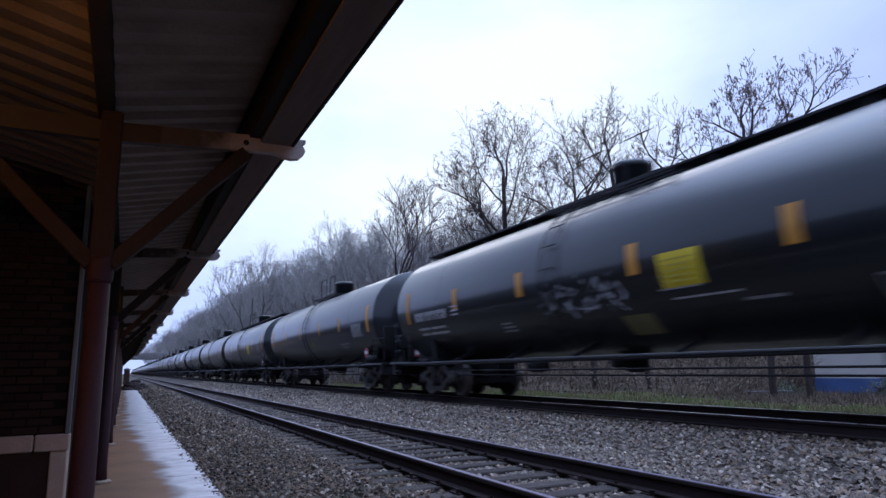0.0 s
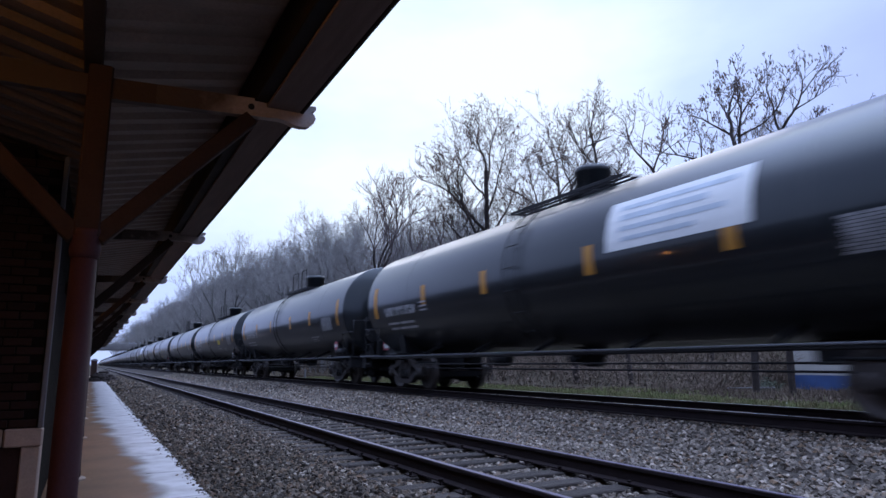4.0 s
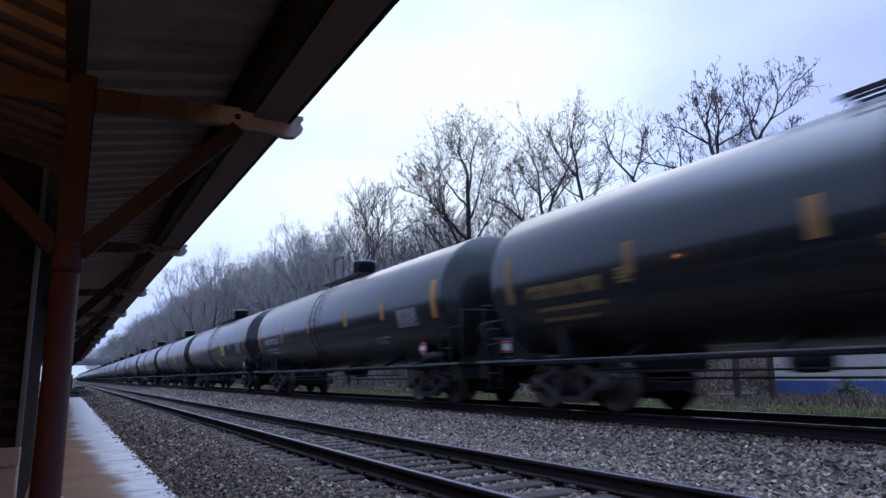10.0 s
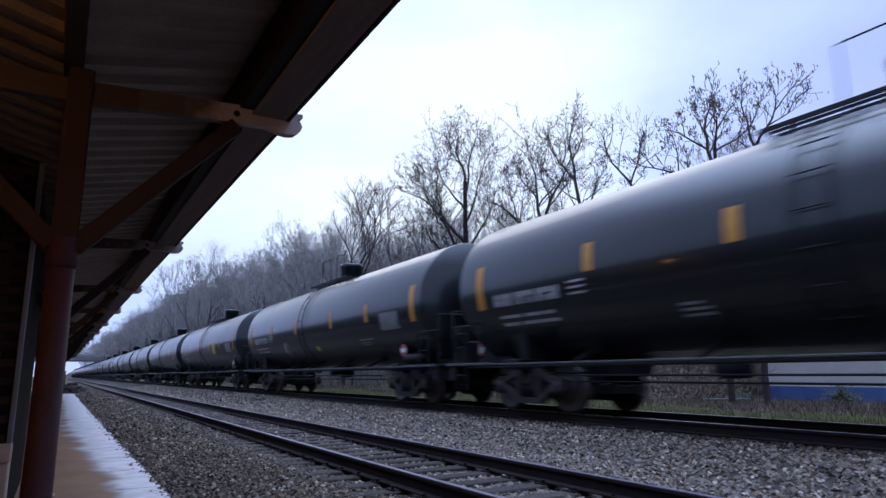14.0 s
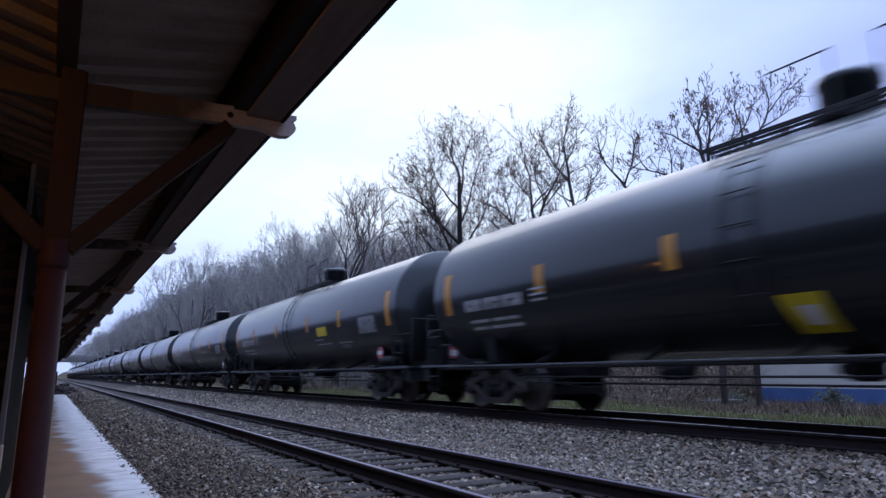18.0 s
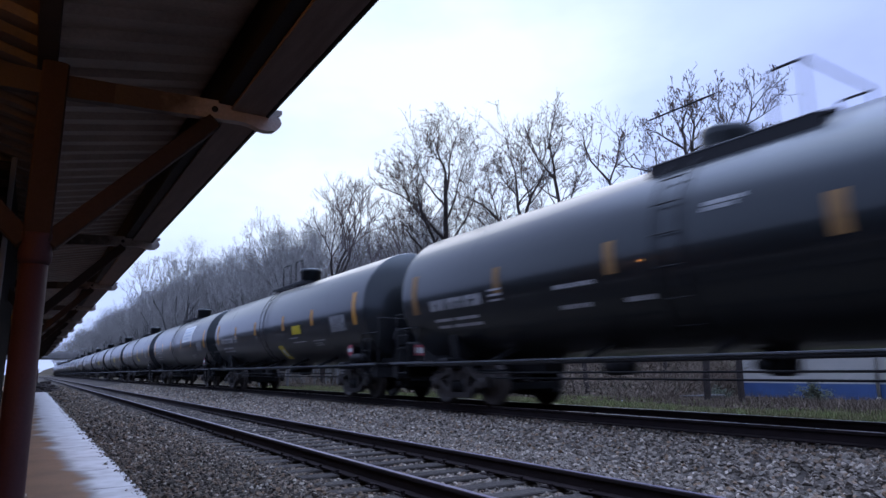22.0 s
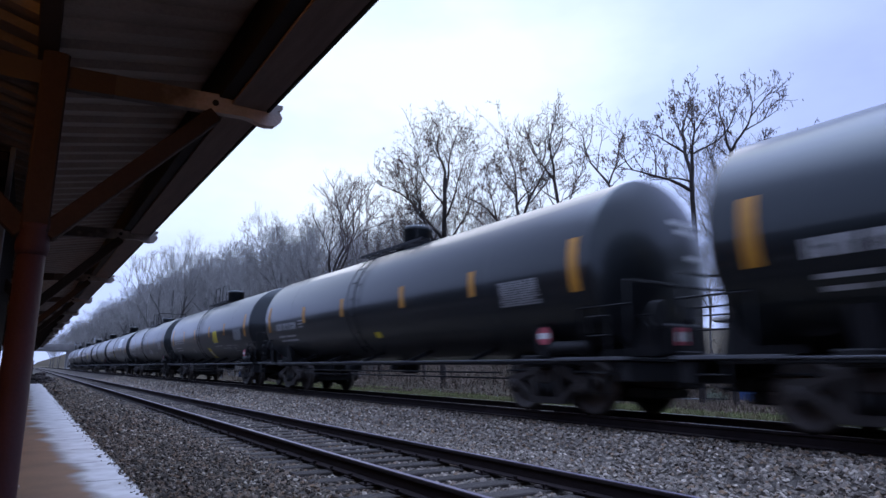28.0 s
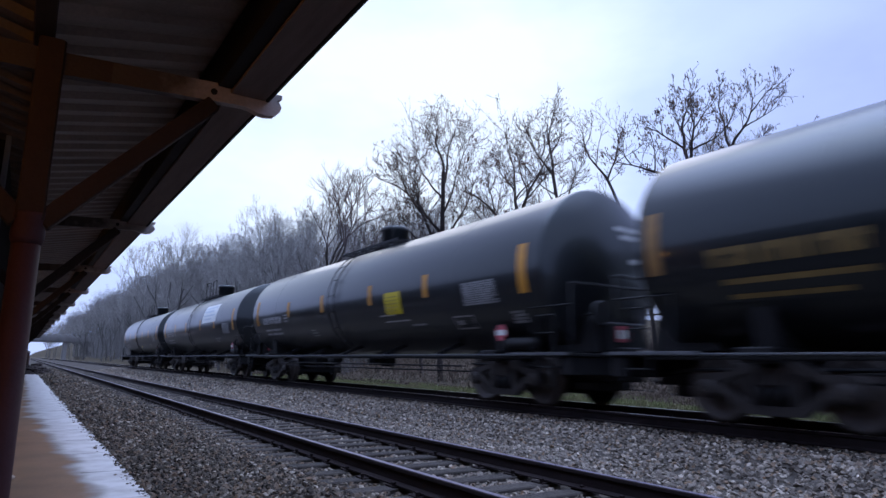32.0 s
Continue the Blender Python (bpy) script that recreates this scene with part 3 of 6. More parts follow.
def ties():
    rng = random.Random(3)
    shapes = []
    for k in range(4):
        shapes.append(Geo().box(-1.3, -0.115, -0.18, 1.3, 0.115, 0, 0.012).mesh("tie"))
    plate = Geo().box(-0.1, -0.09, 0, 0.1, 0.09, 0.016, 0.004)
    spike = Geo().box(-0.014, -0.014, 0, 0.014, 0.014, 0.035, 0.003).box(-0.022, -0.018, 0.03, 0.022, 0.018, 0.045, 0.004)
    plate_m, spike_m = plate.mesh("tie_plate"), spike.mesh("spike")
    for i in range(-18, 106):
        y = 0.6 + i * 0.53
        tie = part("tie", shapes[i % 4], M_TIE, near_track, at=pose(rng.uniform(-0.05, 0.05), y + rng.uniform(-0.03, 0.03), -0.186 - rng.uniform(0, 0.012), 0, 0, rng.uniform(-1.2, 1.2)))
        if 3 < y < 22:
            for s in (-1, 1):
                part("tie_plate", plate_m, M_RAILSIDE, tie, at=pose(s * 0.755, 0, 0))
                for u, w in ((-0.085, -0.06), (0.085, 0.06)):
                    part("spike", spike_m, M_RAILSIDE, tie, at=pose(s * 0.755 + u, w, 0.014))
    for i in range(-18, 84):
        part("tie", shapes[i % 4], M_TIE, far_track, at=pose(0, 1 + i * 0.53, -0.19))


# ---- platform ----
def platform():
    p = solid("platform", Geo().box(-6.6, -30, -0.6, -3.31, 90, PLAT_Z), M_ASPHALT, "damp tan platform paving with a painted pale sheen along its edge", "platform", kind="structure")
    edge = Geo().box(-0.235, -0.848, -0.3, 0.235, 0.848, 0.0).mesh("edge_stone")
    for i in range(-8, 46):
        part("edge_stone", edge, M_ASPHALT, p, at=pose(-3.075, -0.64 + i * 1.72, PLAT_Z))


platform()


# ---- station canopy ----
def canopy():
    c = thing("platform_canopy", "old station canopy of dark timber with a corrugated metal deck", "canopy", kind="structure")
    # deck of corrugated sheet: it rises from the girder to the eave and to the building
    pitch = 0.27
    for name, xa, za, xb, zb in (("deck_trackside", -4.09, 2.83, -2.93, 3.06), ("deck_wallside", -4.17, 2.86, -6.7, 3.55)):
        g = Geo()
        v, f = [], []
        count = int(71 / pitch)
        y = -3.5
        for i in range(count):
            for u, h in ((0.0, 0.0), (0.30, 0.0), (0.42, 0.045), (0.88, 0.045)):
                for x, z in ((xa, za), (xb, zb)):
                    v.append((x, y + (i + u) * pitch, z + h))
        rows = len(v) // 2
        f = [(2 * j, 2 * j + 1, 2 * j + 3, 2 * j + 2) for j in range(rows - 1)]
        part(name, g.add(v, f).mesh(name, False), M_DECK if name == "deck_trackside" else M_SHADEDECK, c, "ribbed grey metal deck")
    part("roofing", Geo().slab([(-2.90, 3.13), (-2.90, 3.20), (-4.13, 2.99), (-6.7, 3.70), (-6.7, 3.63), (-4.13, 2.92)], "y", -3.5, 68), M_ROOF, c, "dark roofing over the deck")
    part("girder", Geo().box(-4.185, -3.5, 2.745, -4.085, 68, 2.93, 0.006), M_DARKTIMBER, c, "dark brown longitudinal girder")
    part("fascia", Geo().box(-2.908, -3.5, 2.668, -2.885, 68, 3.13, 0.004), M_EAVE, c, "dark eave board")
    part("soffit", Geo().box(-3.13, -3.5, 2.672, -2.911, 68, 2.694, 0.004), M_SOFFIT, c, "brown soffit board under the eave")
    part("eave_purlin", Geo().box(-3.21, -3.5, 2.70, -3.12, 68, 2.985, 0.006), M_EAVE, c, "eave purlin, coloured near black for its shade")
    for i in range(-1, 13):
        y = POST_Y + i * POST_STEP
        # the beam dips from its carved tip towards the post, and is a plank on edge
        tip = [(-3.05, 2.607), (-3.0, 2.600), (-2.95, 2.582), (-2.90, 2.578), (-2.845, 2.588), (-2.81, 2.622), (-2.80, 2.652), (-2.815, 2.682), (-2.835, 2.692), (-2.80, 2.712), (-2.80, 2.738)]
        out = [(-3.79, 2.565)] + tip + [(-3.79, 2.69)]
        beam = part("cross_beam", Geo().slab([(-6.6, 2.56), (-4.09, 2.545), (-3.79, 2.565), (-3.79, 2.69), (-4.09, 2.675), (-6.6, 2.745)], "y", y - 0.045, y + 0.015), M_TIMBER, c, "brown painted cross beam")
        part("beam_end", Geo().slab(out, "y", y - 0.045, y + 0.015), M_PALETIMBER, beam, "pale weathered beam end with a carved tip and painted inner shade")
        if i < 0:
            continue
        part("bolt", Geo().tube((-3.23, y - 0.053, 2.655), (-3.23, y - 0.045, 2.655), 0.020, 10), M_STEEL, c)
        for x0, x1 in ((POST_X + 0.05, -3.22), (POST_X - 0.05, -4.97)):
            d = math.hypot(x1 - x0, 0.87)
            ang = math.atan2(0.87, x1 - x0)
            m = Matrix.Translation((x0, y, 1.72)) @ Matrix.Rotation(-ang, 4, "Y")
            part("knee_brace", Geo().box(0, -0.05, -0.05, d, 0.05, 0.05, 0.008, m), M_DARKTIMBER, c, "diagonal timber brace")
        post = part("post", Geo().box(POST_X - 0.065, y - 0.065, 1.72, POST_X + 0.065, y + 0.065, 2.745, 0.01), M_DARKTIMBER, c, "square timber post")
        col = Geo().turned([(PLAT_Z + 0.04, 0.082), (PLAT_Z + 0.2, 0.074), (1.62, 0.066)], "z", 20, (POST_X, y, 0))
        column = part("column", col, M_COLUMN, c, "oxide-red iron column")
        part("capital", Geo().turned([(1.60, 0.068), (1.625, 0.078), (1.66, 0.080), (1.70, 0.075), (1.74, 0.085), (1.765, 0.085)], "z", 20, (POST_X, y, 0)), M_COLUMN, column, "moulded iron capital")
        part("base_plate", Geo().turned([(PLAT_Z, 0.135), (PLAT_Z + 0.022, 0.135), (PLAT_Z + 0.04, 0.10)], "z", 20, (POST_X, y, 0)), M_LIME, column, "pale round base")


canopy()


def station():
    s = thing("station_building", "old brick station with a projecting bay and pale stone trim", "building", kind="structure")
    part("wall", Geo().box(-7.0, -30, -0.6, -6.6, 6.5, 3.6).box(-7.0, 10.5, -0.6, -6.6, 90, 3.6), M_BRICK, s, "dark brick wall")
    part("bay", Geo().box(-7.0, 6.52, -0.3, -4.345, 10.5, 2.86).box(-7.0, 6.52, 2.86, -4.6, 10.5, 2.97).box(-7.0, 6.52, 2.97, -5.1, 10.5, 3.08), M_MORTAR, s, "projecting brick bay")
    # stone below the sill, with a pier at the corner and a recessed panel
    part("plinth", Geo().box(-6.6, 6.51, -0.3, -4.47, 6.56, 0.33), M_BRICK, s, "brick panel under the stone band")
    part("corner_pier", Geo().box(-4.47, 6.485, -0.3, -4.33, 6.8, 0.335, 0.01), M_LIME, s, "pale stone corner pier")
    for x0, x1 in ((-5.95, -5.34), (-5.33, -4.61), (-4.60, -4.32)):
        part("band_stone", Geo().box(x0, 6.47, 0.34, x1, 6.62, 0.49, 0.012), M_LIME, s, "pale stone band")
    part("corner_board", Geo().box(-4.365, 6.482, 0.49, -4.325, 6.56, 2.9, 0.006), M_TRIM, s, "thin white corner trim")
    brick = Geo().box(-0.10, 0, 0, 0.10, 0.05, 0.062, 0.004).mesh("brick")
    for r in range(31):
        for k in range(4):
            x = -4.475 - k * 0.212 - (0.1 if r % 2 else 0)
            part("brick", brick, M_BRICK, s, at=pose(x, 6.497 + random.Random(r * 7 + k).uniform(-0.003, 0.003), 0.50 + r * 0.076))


def lamp(x, y, z, stem, watts):
    t = thing("sodium_lamp", "glowing sodium lamp under a metal shade hung from the canopy", "lamp", "canopy lamps", at=pose(x, y, z))
    part("shade", Geo().turned([(0.0, 0.17), (0.05, 0.16), (0.12, 0.09), (0.16, 0.05), (0.30, 0.02)], "z", 18), M_STEEL, t, "dark metal shade")
    part("bulb", Geo().turned([(-0.10, 0.02), (-0.08, 0.055), (-0.03, 0.06), (0.0, 0.04)], "z", 14), M_LAMP, t, "glowing amber bulb")
    part("stem", Geo().tube((0, 0, 0.28), (0, 0, stem), 0.012), M_STEEL, t)
    d = bpy.data.lights.new("sodium_light", "POINT")
    d.energy, d.color, d.shadow_soft_size = watts, (1.0, 0.45, 0.10), 0.07
    new("sodium_light", d).location = (x, y, z - 0.14)


lamp(-5.25, 2.2, 2.74, 0.44, 7.4)
lamp(-4.95, 13.2, 2.24, 0.86, 1.0)


# ---- the train ----
def on_tank(s0, s1, z0, z1, lift=0.005, skew=0.0, g=None, rows=None):
    """A curved patch on the near side of the tank: s metres from its far end, z above the rails."""
    g = g or Geo()
    a0, a1 = [math.asin(max(-0.999, min(0.999, (z - TANK_Z) / TANK_R))) for z in (z0, z1)]
    n = rows or 1 + int(abs(a1 - a0) / 0.05)
    r = TANK_R + lift
    v = []
    for k in range(n + 1):
        a = a0 + (a1 - a0) * k / n
        for s in (s0, s1):
            v.append((-r * math.cos(a), TANK_LEN / 2 - (s + skew * k / n), TANK_Z + r * math.sin(a)))
    return g.add(v, [(2 * k, 2 * k + 2, 2 * k + 3, 2 * k + 1) for k in range(n)], True)


HEAD = 0.42
DISH = (TANK_R ** 2 + HEAD ** 2) / (2 * HEAD)


def on_head(x0, x1, z0, z1):
    """A patch that follows the domed end."""
    v = []
    for k in range(7):
        x = x0 + (x1 - x0) * k / 6
        for z in (z0, z1):
            q = math.hypot(x, z - TANK_Z)
            v.append((x, -TANK_LEN / 2 - 0.30 + DISH - math.sqrt(DISH ** 2 - q ** 2) - 0.008, z))
    return Geo().add(v, [(2 * k, 2 * k + 2, 2 * k + 3, 2 * k + 1) for k in range(6)], True)


def build_car():
    car = thing("tank_car", "black railway tank car with orange reflective stripes", "tank car", "tank cars of the train", at=pose(FAR_X, 0, FAR_Z))
    h, r = TANK_LEN / 2, TANK_R
    # a shallow dished head that meets the shell in a tight knuckle
    top = math.asin((r - 0.03) / DISH)
    prof = [(-h - 0.30 + DISH * (1 - math.cos(a)), max(0.02, DISH * math.sin(a))) for a in [top * k / 14 for k in range(15)]]
    prof += [(prof[-1][0] + 0.012, r - 0.013), (prof[-1][0] + 0.035, r - 0.003), (prof[-1][0] + 0.07, r)]
    body = prof + [(-s, q) for s, q in reversed(prof)]
    part("tank", Geo().turned(body, "y", 56, (0, 0, TANK_Z)), M_TANK, car, "glossy black welded cylinder with domed ends")
    for y in (-5.6, 5.6):
        part("weld_seam", Geo().turned([(y - 0.012, r - 0.01), (y - 0.008, r + 0.003), (y + 0.008, r + 0.003), (y + 0.012, r - 0.01)], "y", 48, (0, 0, TANK_Z)), M_TANK, car)
    # fittings on top
    yd = -0.24
    dome = part("manway_housing", Geo().turned([(4.0, 0.40), (4.56, 0.40), (4.57, 0.425), (4.66, 0.425), (4.71, 0.39), (4.73, 0.2)], "z", 24, (0, yd, 0)), M_TANK, car, "black round valve housing")
    part("lid_handle", Geo().path([(0, yd - 0.14, 4.70), (0, yd - 0.14, 4.76), (0, yd + 0.14, 4.76), (0, yd + 0.14, 4.70)], 0.016), M_STEEL, dome)
    part("nozzle_ring", Geo().turned([(4.0, 0.56), (4.12, 0.56), (4.13, 0.52)], "z", 24, (0, yd, 0)), M_STEEL, car)
    grate = Geo()
    for s in (-1, 1):
        for k in range(3):
            x = s * (0.52 + 0.18 * k)
            grate.box(x - 0.012, -2.0, 3.99, x + 0.012, 1.55, 4.03)
        for k in range(7):
            y = -1.95 + k * 0.575
            grate.box(min(s * 0.48, s * 0.90), y - 0.012, 3.98, max(s * 0.48, s * 0.90), y + 0.012, 4.02)
    part("top_platform", grate, M_STEEL, car, "open-grid platform round the housing")
    part("platform_edge", Geo().box(-0.925, -2.0, 3.96, -0.90, 1.55, 4.03, 0.004), M_STEEL, car, "black steel edge")
    for s, ya, yb in ((-1, -0.45, 0.4), (-1, -1.7, -1.0)):
        x = s * 0.88
        part("handrail", Geo().sweep([(x, ya, 4.0), (x, ya, 4.80), (x, yb, 4.80), (x, yb, 4.0)], 0.017), M_STEEL, car, "thin tubular handrail")
    # side ladder over the near flank
    arc = [(-(r + 0.07) * math.cos(a), TANK_Z + (r + 0.07) * math.sin(a)) for a in [-0.95 + k * 0.145 for k in range(15)]]
    lad = part("side_ladder", Geo().sweep([(x, 0.37, z) for x, z in arc], 0.014), M_STEEL, car, "black side ladder")
    part("ladder_rail", Geo().sweep([(x, 0.83, z) for x, z in arc], 0.014), M_STEEL, lad)
    rung = Geo().tube((0, 0.37, 0), (0, 0.83, 0), 0.012, 6).mesh("rung")
    for x, z in arc[1::2]:
        part("rung", rung, M_STEEL, lad, at=pose(x, 0, z))
    # low safety rail along the flank, and the rods below it
    part("side_rail", Geo().box(-1.51, -8.35, 0.897, -1.48, 8.35, 0.927, 0.006), M_EDGE, car, "long low steel side rail")
    part("side_rail", Geo().box(1.475, -8.35, 0.935, 1.52, 8.35, 0.985, 0.006), M_STEEL, car, "long low steel side rail")
    part("side_pipe", Geo().tube((-1.46, -8.3, 0.865), (-1.46, 8.3, 0.865), 0.03, 8), M_STEEL, car, "black pipe under the side rail")
    for x, z in ((-1.25, 0.69), (-0.95, 0.58)):
        part("brake_rod", Geo().tube((x, -5.6, z), (x, 5.6, z), 0.016), M_STEEL, car, "long thin brake rod")
    for y in (-4.9, -2.4, 0.1, 2.4, 4.9):
        part("rail_bracket", Geo().slab([(-1.48, 0.94), (-1.48, 0.86), (-0.75, 1.15), (-0.75, 1.26)], "y", y - 0.02, y + 0.02), M_STEEL, car)
    part("outlet_valve", Geo().turned([(0.62, 0.16), (0.66, 0.24), (0.98, 0.26), (1.0, 0.40), (1.12, 0.42)], "z", 18, (0, 0.0, 0)).tube((-0.25, 0, 0.78), (-0.62, 0, 0.78), 0.07, 10), M_STEEL, car, "black bottom outlet with its cap")
    part("brake_cylinder", Geo().turned([(1.6, 0.02), (1.65, 0.16), (2.15, 0.17), (2.2, 0.02)], "y", 14, (-0.55, 0.6, 0.80)), M_STEEL, car)
    res = part("air_reservoir", Geo().turned([(-8.0, 0.02), (-7.96, 0.09), (-7.90, 0.11), (-7.22, 0.11), (-7.16, 0.09), (-7.12, 0.02)], "y", 16, (-1.30, 0, 1.12)), M_STEEL, car, "black air reservoir")
    for y in (-7.75, -7.4):
        part("strap", Geo().turned([(y, 0.114), (y + 0.04, 0.114)], "y", 16, (-1.30, 0, 1.12)), M_STEEL, res)
    for s in (-1, 1):
        e = s * 8.45
        # sill, saddle, end platform, coupler
        part("stub_sill", Geo().box(-0.28, min(s * 4.7, s * 9.05), 0.66, 0.28, max(s * 4.7, s * 9.05), 1.06, 0.02), M_STEEL, car)
        sad = [(-1.1, 0.98), (1.1, 0.98), (1.2, 1.62), (1.12, 1.56), (0.9, 1.36), (0.45, 1.12), (0, 1.05), (-0.45, 1.12), (-0.9, 1.36), (-1.12, 1.56), (-1.2, 1.62)]
        part("saddle", Geo().slab(sad, "y", s * 6.7 - 0.16, s * 6.7 + 0.16), M_STEEL, car, "black steel saddle")
        part("body_bolster", Geo().box(-1.45, s * 6.7 - 0.22, 0.80, 1.45, s * 6.7 + 0.22, 1.0, 0.02), M_STEEL, car)
        plat = part("end_platform", Geo().box(-1.5, min(s * 7.95, s * 9.0), 0.885, 1.5, max(s * 7.95, s * 9.0), 0.94, 0.006), M_STEEL, car, "steel end platform")
        part("edge_strip", Geo().box(-1.53, min(s * 7.4, s * 9.0), 0.90, -1.505, max(s * 7.4, s * 9.0), 0.95, 0.004), M_EDGE, plat, "worn pale edge")
        part("end_sill", Geo().box(-1.46, min(s * 8.72, s * 8.97), 0.58, 1.46, max(s * 8.72, s * 8.97), 0.884, 0.015), M_STEEL, car, "black steel end sill")
        for x in (-0.62, 0.50):
            part("brake_rigging", Geo().slab([(s * 6.7 - 1.42, 0.30), (s * 6.7 - 1.30, 0.24), (s * 6.7 + 1.30, 0.24), (s * 6.7 + 1.42, 0.30), (s * 6.7 + 1.1, 0.58), (s * 6.7 - 1.1, 0.58)], "x", x, x + 0.07), M_STEEL, car, "black brake rigging between the wheels")
        part("coupler", Geo().box(-0.09, min(s * 8.95, s * 9.28), 0.74, 0.09, max(s * 8.95, s * 9.28), 0.98, 0.03).box(-0.16, min(s * 9.22, s * 9.42), 0.70, 0.13, max(s * 9.22, s * 9.42), 1.02, 0.05), M_TRUCK, car, "rusty knuckle coupler")
        part("air_hose", Geo().path([(0.3, s * 8.95, 0.8), (0.32, s * 9.15, 0.55), (0.28, s * 9.32, 0.45), (0.2, s * 9.4, 0.5)], 0.025), M_STEEL, car)
        rail = [(-1.38, s * 8.92, 0.98), (-1.38, s * 8.92, 2.12), (1.38, s * 8.92, 2.12), (1.38, s * 8.92, 0.98)]
        part("end_rail", Geo().sweep(rail, 0.02), M_STEEL, car, "end handrail")
        lad = part("corner_ladder", Geo().sweep([(-1.5, s * 8.2, 1.6), (-1.5, s * 8.2, 0.4), (-1.5, s * 8.62, 0.4), (-1.5, s * 8.62, 1.6)], 0.018), M_STEEL, car, "short corner ladder")
        for z in (0.7, 1.28, 1.58):
            part("rung", Geo().tube((-1.5, s * 8.2, z), (-1.5, s * 8.62, z), 0.014, 6), M_STEEL, lad)
        if s < 0:
            for x0, x1, z in ((0.05, 0.92, 3.24), (0.15, 0.95, 3.08), (0.34, 0.90, 2.62)):
                part("head_print", on_head(x0, x1, z, z + 0.09), M_WHITE, car, "white lettering on the tank head")
            plate = part("end_placard", Geo().box(-0.33, -8.985, 1.15, -0.05, -8.97, 1.43, 0.004), M_RED, car, "red and white hazard placard")
            part("placard_bar", Geo().box(-0.31, -8.992, 1.21, -0.07, -8.985, 1.36), M_BANNER, plate)
            part("brake_wheel", Geo().turned([(-9.02, 0.20), (-8.99, 0.23), (-8.96, 0.20)], "y", 18, (-0.75, 0, 1.62)).tube((-0.75, -8.97, 1.62), (-0.75, -8.6, 1.62), 0.02), M_STEEL, car, "hand brake wheel")
        for x in (-0.62, 0.62):
            part("end_gusset", Geo().slab([(s * 7.6, 0.98), (s * 8.85, 0.98), (s * 8.75, 1.45), (s * 8.5, 1.75), (s * 8.1, 1.6)], "x", x - 0.02, x + 0.02), M_STEEL, car)
        part("end_box", Geo().box(-0.5, min(s * 8.5, s * 8.9), 0.98, 0.5, max(s * 8.5, s * 8.9), 1.5, 0.03), M_STEEL, car, "black brake gear box")
        for x in (-1.38, 1.38):
            part("stanchion", Geo().sweep([(x, s * 7.9, 0.98), (x, s * 7.9, 1.75), (x, s * 8.92, 1.75)], 0.018), M_STEEL, car)
        # bogie: two side frames, a bolster and spring nests
        yc = s * 6.7
        for x in (-1.0, 1.0):
            # a cast frame: compression arm, tension arm, two columns and the pedestals over the bearings
            g = Geo()
            top = [(-1.08, 0.50), (-1.08, 0.60), (-0.96, 0.66), (-0.62, 0.68), (-0.34, 0.83), (0.34, 0.83), (0.62, 0.68), (0.96, 0.66), (1.08, 0.60), (1.08, 0.50), (0.74, 0.54), (0.36, 0.68), (-0.36, 0.68), (-0.74, 0.54)]
            low = [(-0.82, 0.53), (-0.70, 0.53), (-0.34, 0.28), (0.34, 0.28), (0.70, 0.53), (0.82, 0.53), (0.42, 0.16), (-0.42, 0.16)]
            for outline in (top, low):
                g.slab([(yc + u, w) for u, w in outline], "x", x - 0.075, x + 0.075)
            for u in (-0.32, 0.32):
                g.box(x - 0.07, yc + u - 0.055, 0.26, x + 0.07, yc + u + 0.055, 0.70, 0.01)
            for u in (-1.03, -0.75, 0.75, 1.03):
                g.box(x - 0.08, yc + u - 0.045, 0.40, x + 0.08, yc + u + 0.045, 0.56, 0.01)
            sf = part("bogie_frame", g, M_TRUCK, car, "cast steel bogie side frame")
            sp = Geo()
            for u in (-0.16, 0, 0.16):
                sp.tube((x - 0.09 * (1 if x > 0 else -1) + 0.12 * (1 if x > 0 else -1), yc + u, 0.28), (x + 0.03 * (1 if x > 0 else -1), yc + u, 0.56), 0.07, 10)
            part("spring_nest", sp, M_STEEL, sf)
            for u in (-0.89, 0.89):
                part("axle_cap", Geo().turned([(0, 0.13), (0.09, 0.13), (0.12, 0.10), (0.13, 0.02)] if x > 0 else [(0, 0.13), (-0.09, 0.13), (-0.12, 0.10), (-0.13, 0.02)], "x", 14, (x, yc + u, 0.457)), M_TRUCK, sf, "round bearing cap")
        for u in (-1.28, -0.42, 0.42, 1.28):
            part("brake_beam", Geo().box(-0.72, yc + u - 0.06, 0.34, 0.72, yc + u + 0.06, 0.50, 0.02), M_STEEL, car)
        part("brake_lever", Geo().box(-0.35, yc - 1.2, 0.42, -0.27, yc + 1.2, 0.60, 0.02), M_STEEL, car)
        part("draft_gear", Geo().box(-0.42, min(s * 7.9, s * 8.95), 0.46, 0.42, max(s * 7.9, s * 8.95), 0.66, 0.03).box(-0.5, min(s * 8.0, s * 8.6), 0.30, 0.5, max(s * 8.0, s * 8.6), 0.47, 0.03), M_STEEL, car, "black draft gear under the end platform")
        part("train_pipe", Geo().sweep([(-0.8, s * 5.3, 0.74), (-0.8, s * 8.2, 0.70), (-0.4, s * 8.7, 0.62), (0.2, s * 8.95, 0.60)], 0.025), M_STEEL, car)
        part("bogie_bolster", Geo().box(-1.12, yc - 0.2, 0.5, 1.12, yc + 0.2, 0.78, 0.04), M_TRUCK, car)
    return car


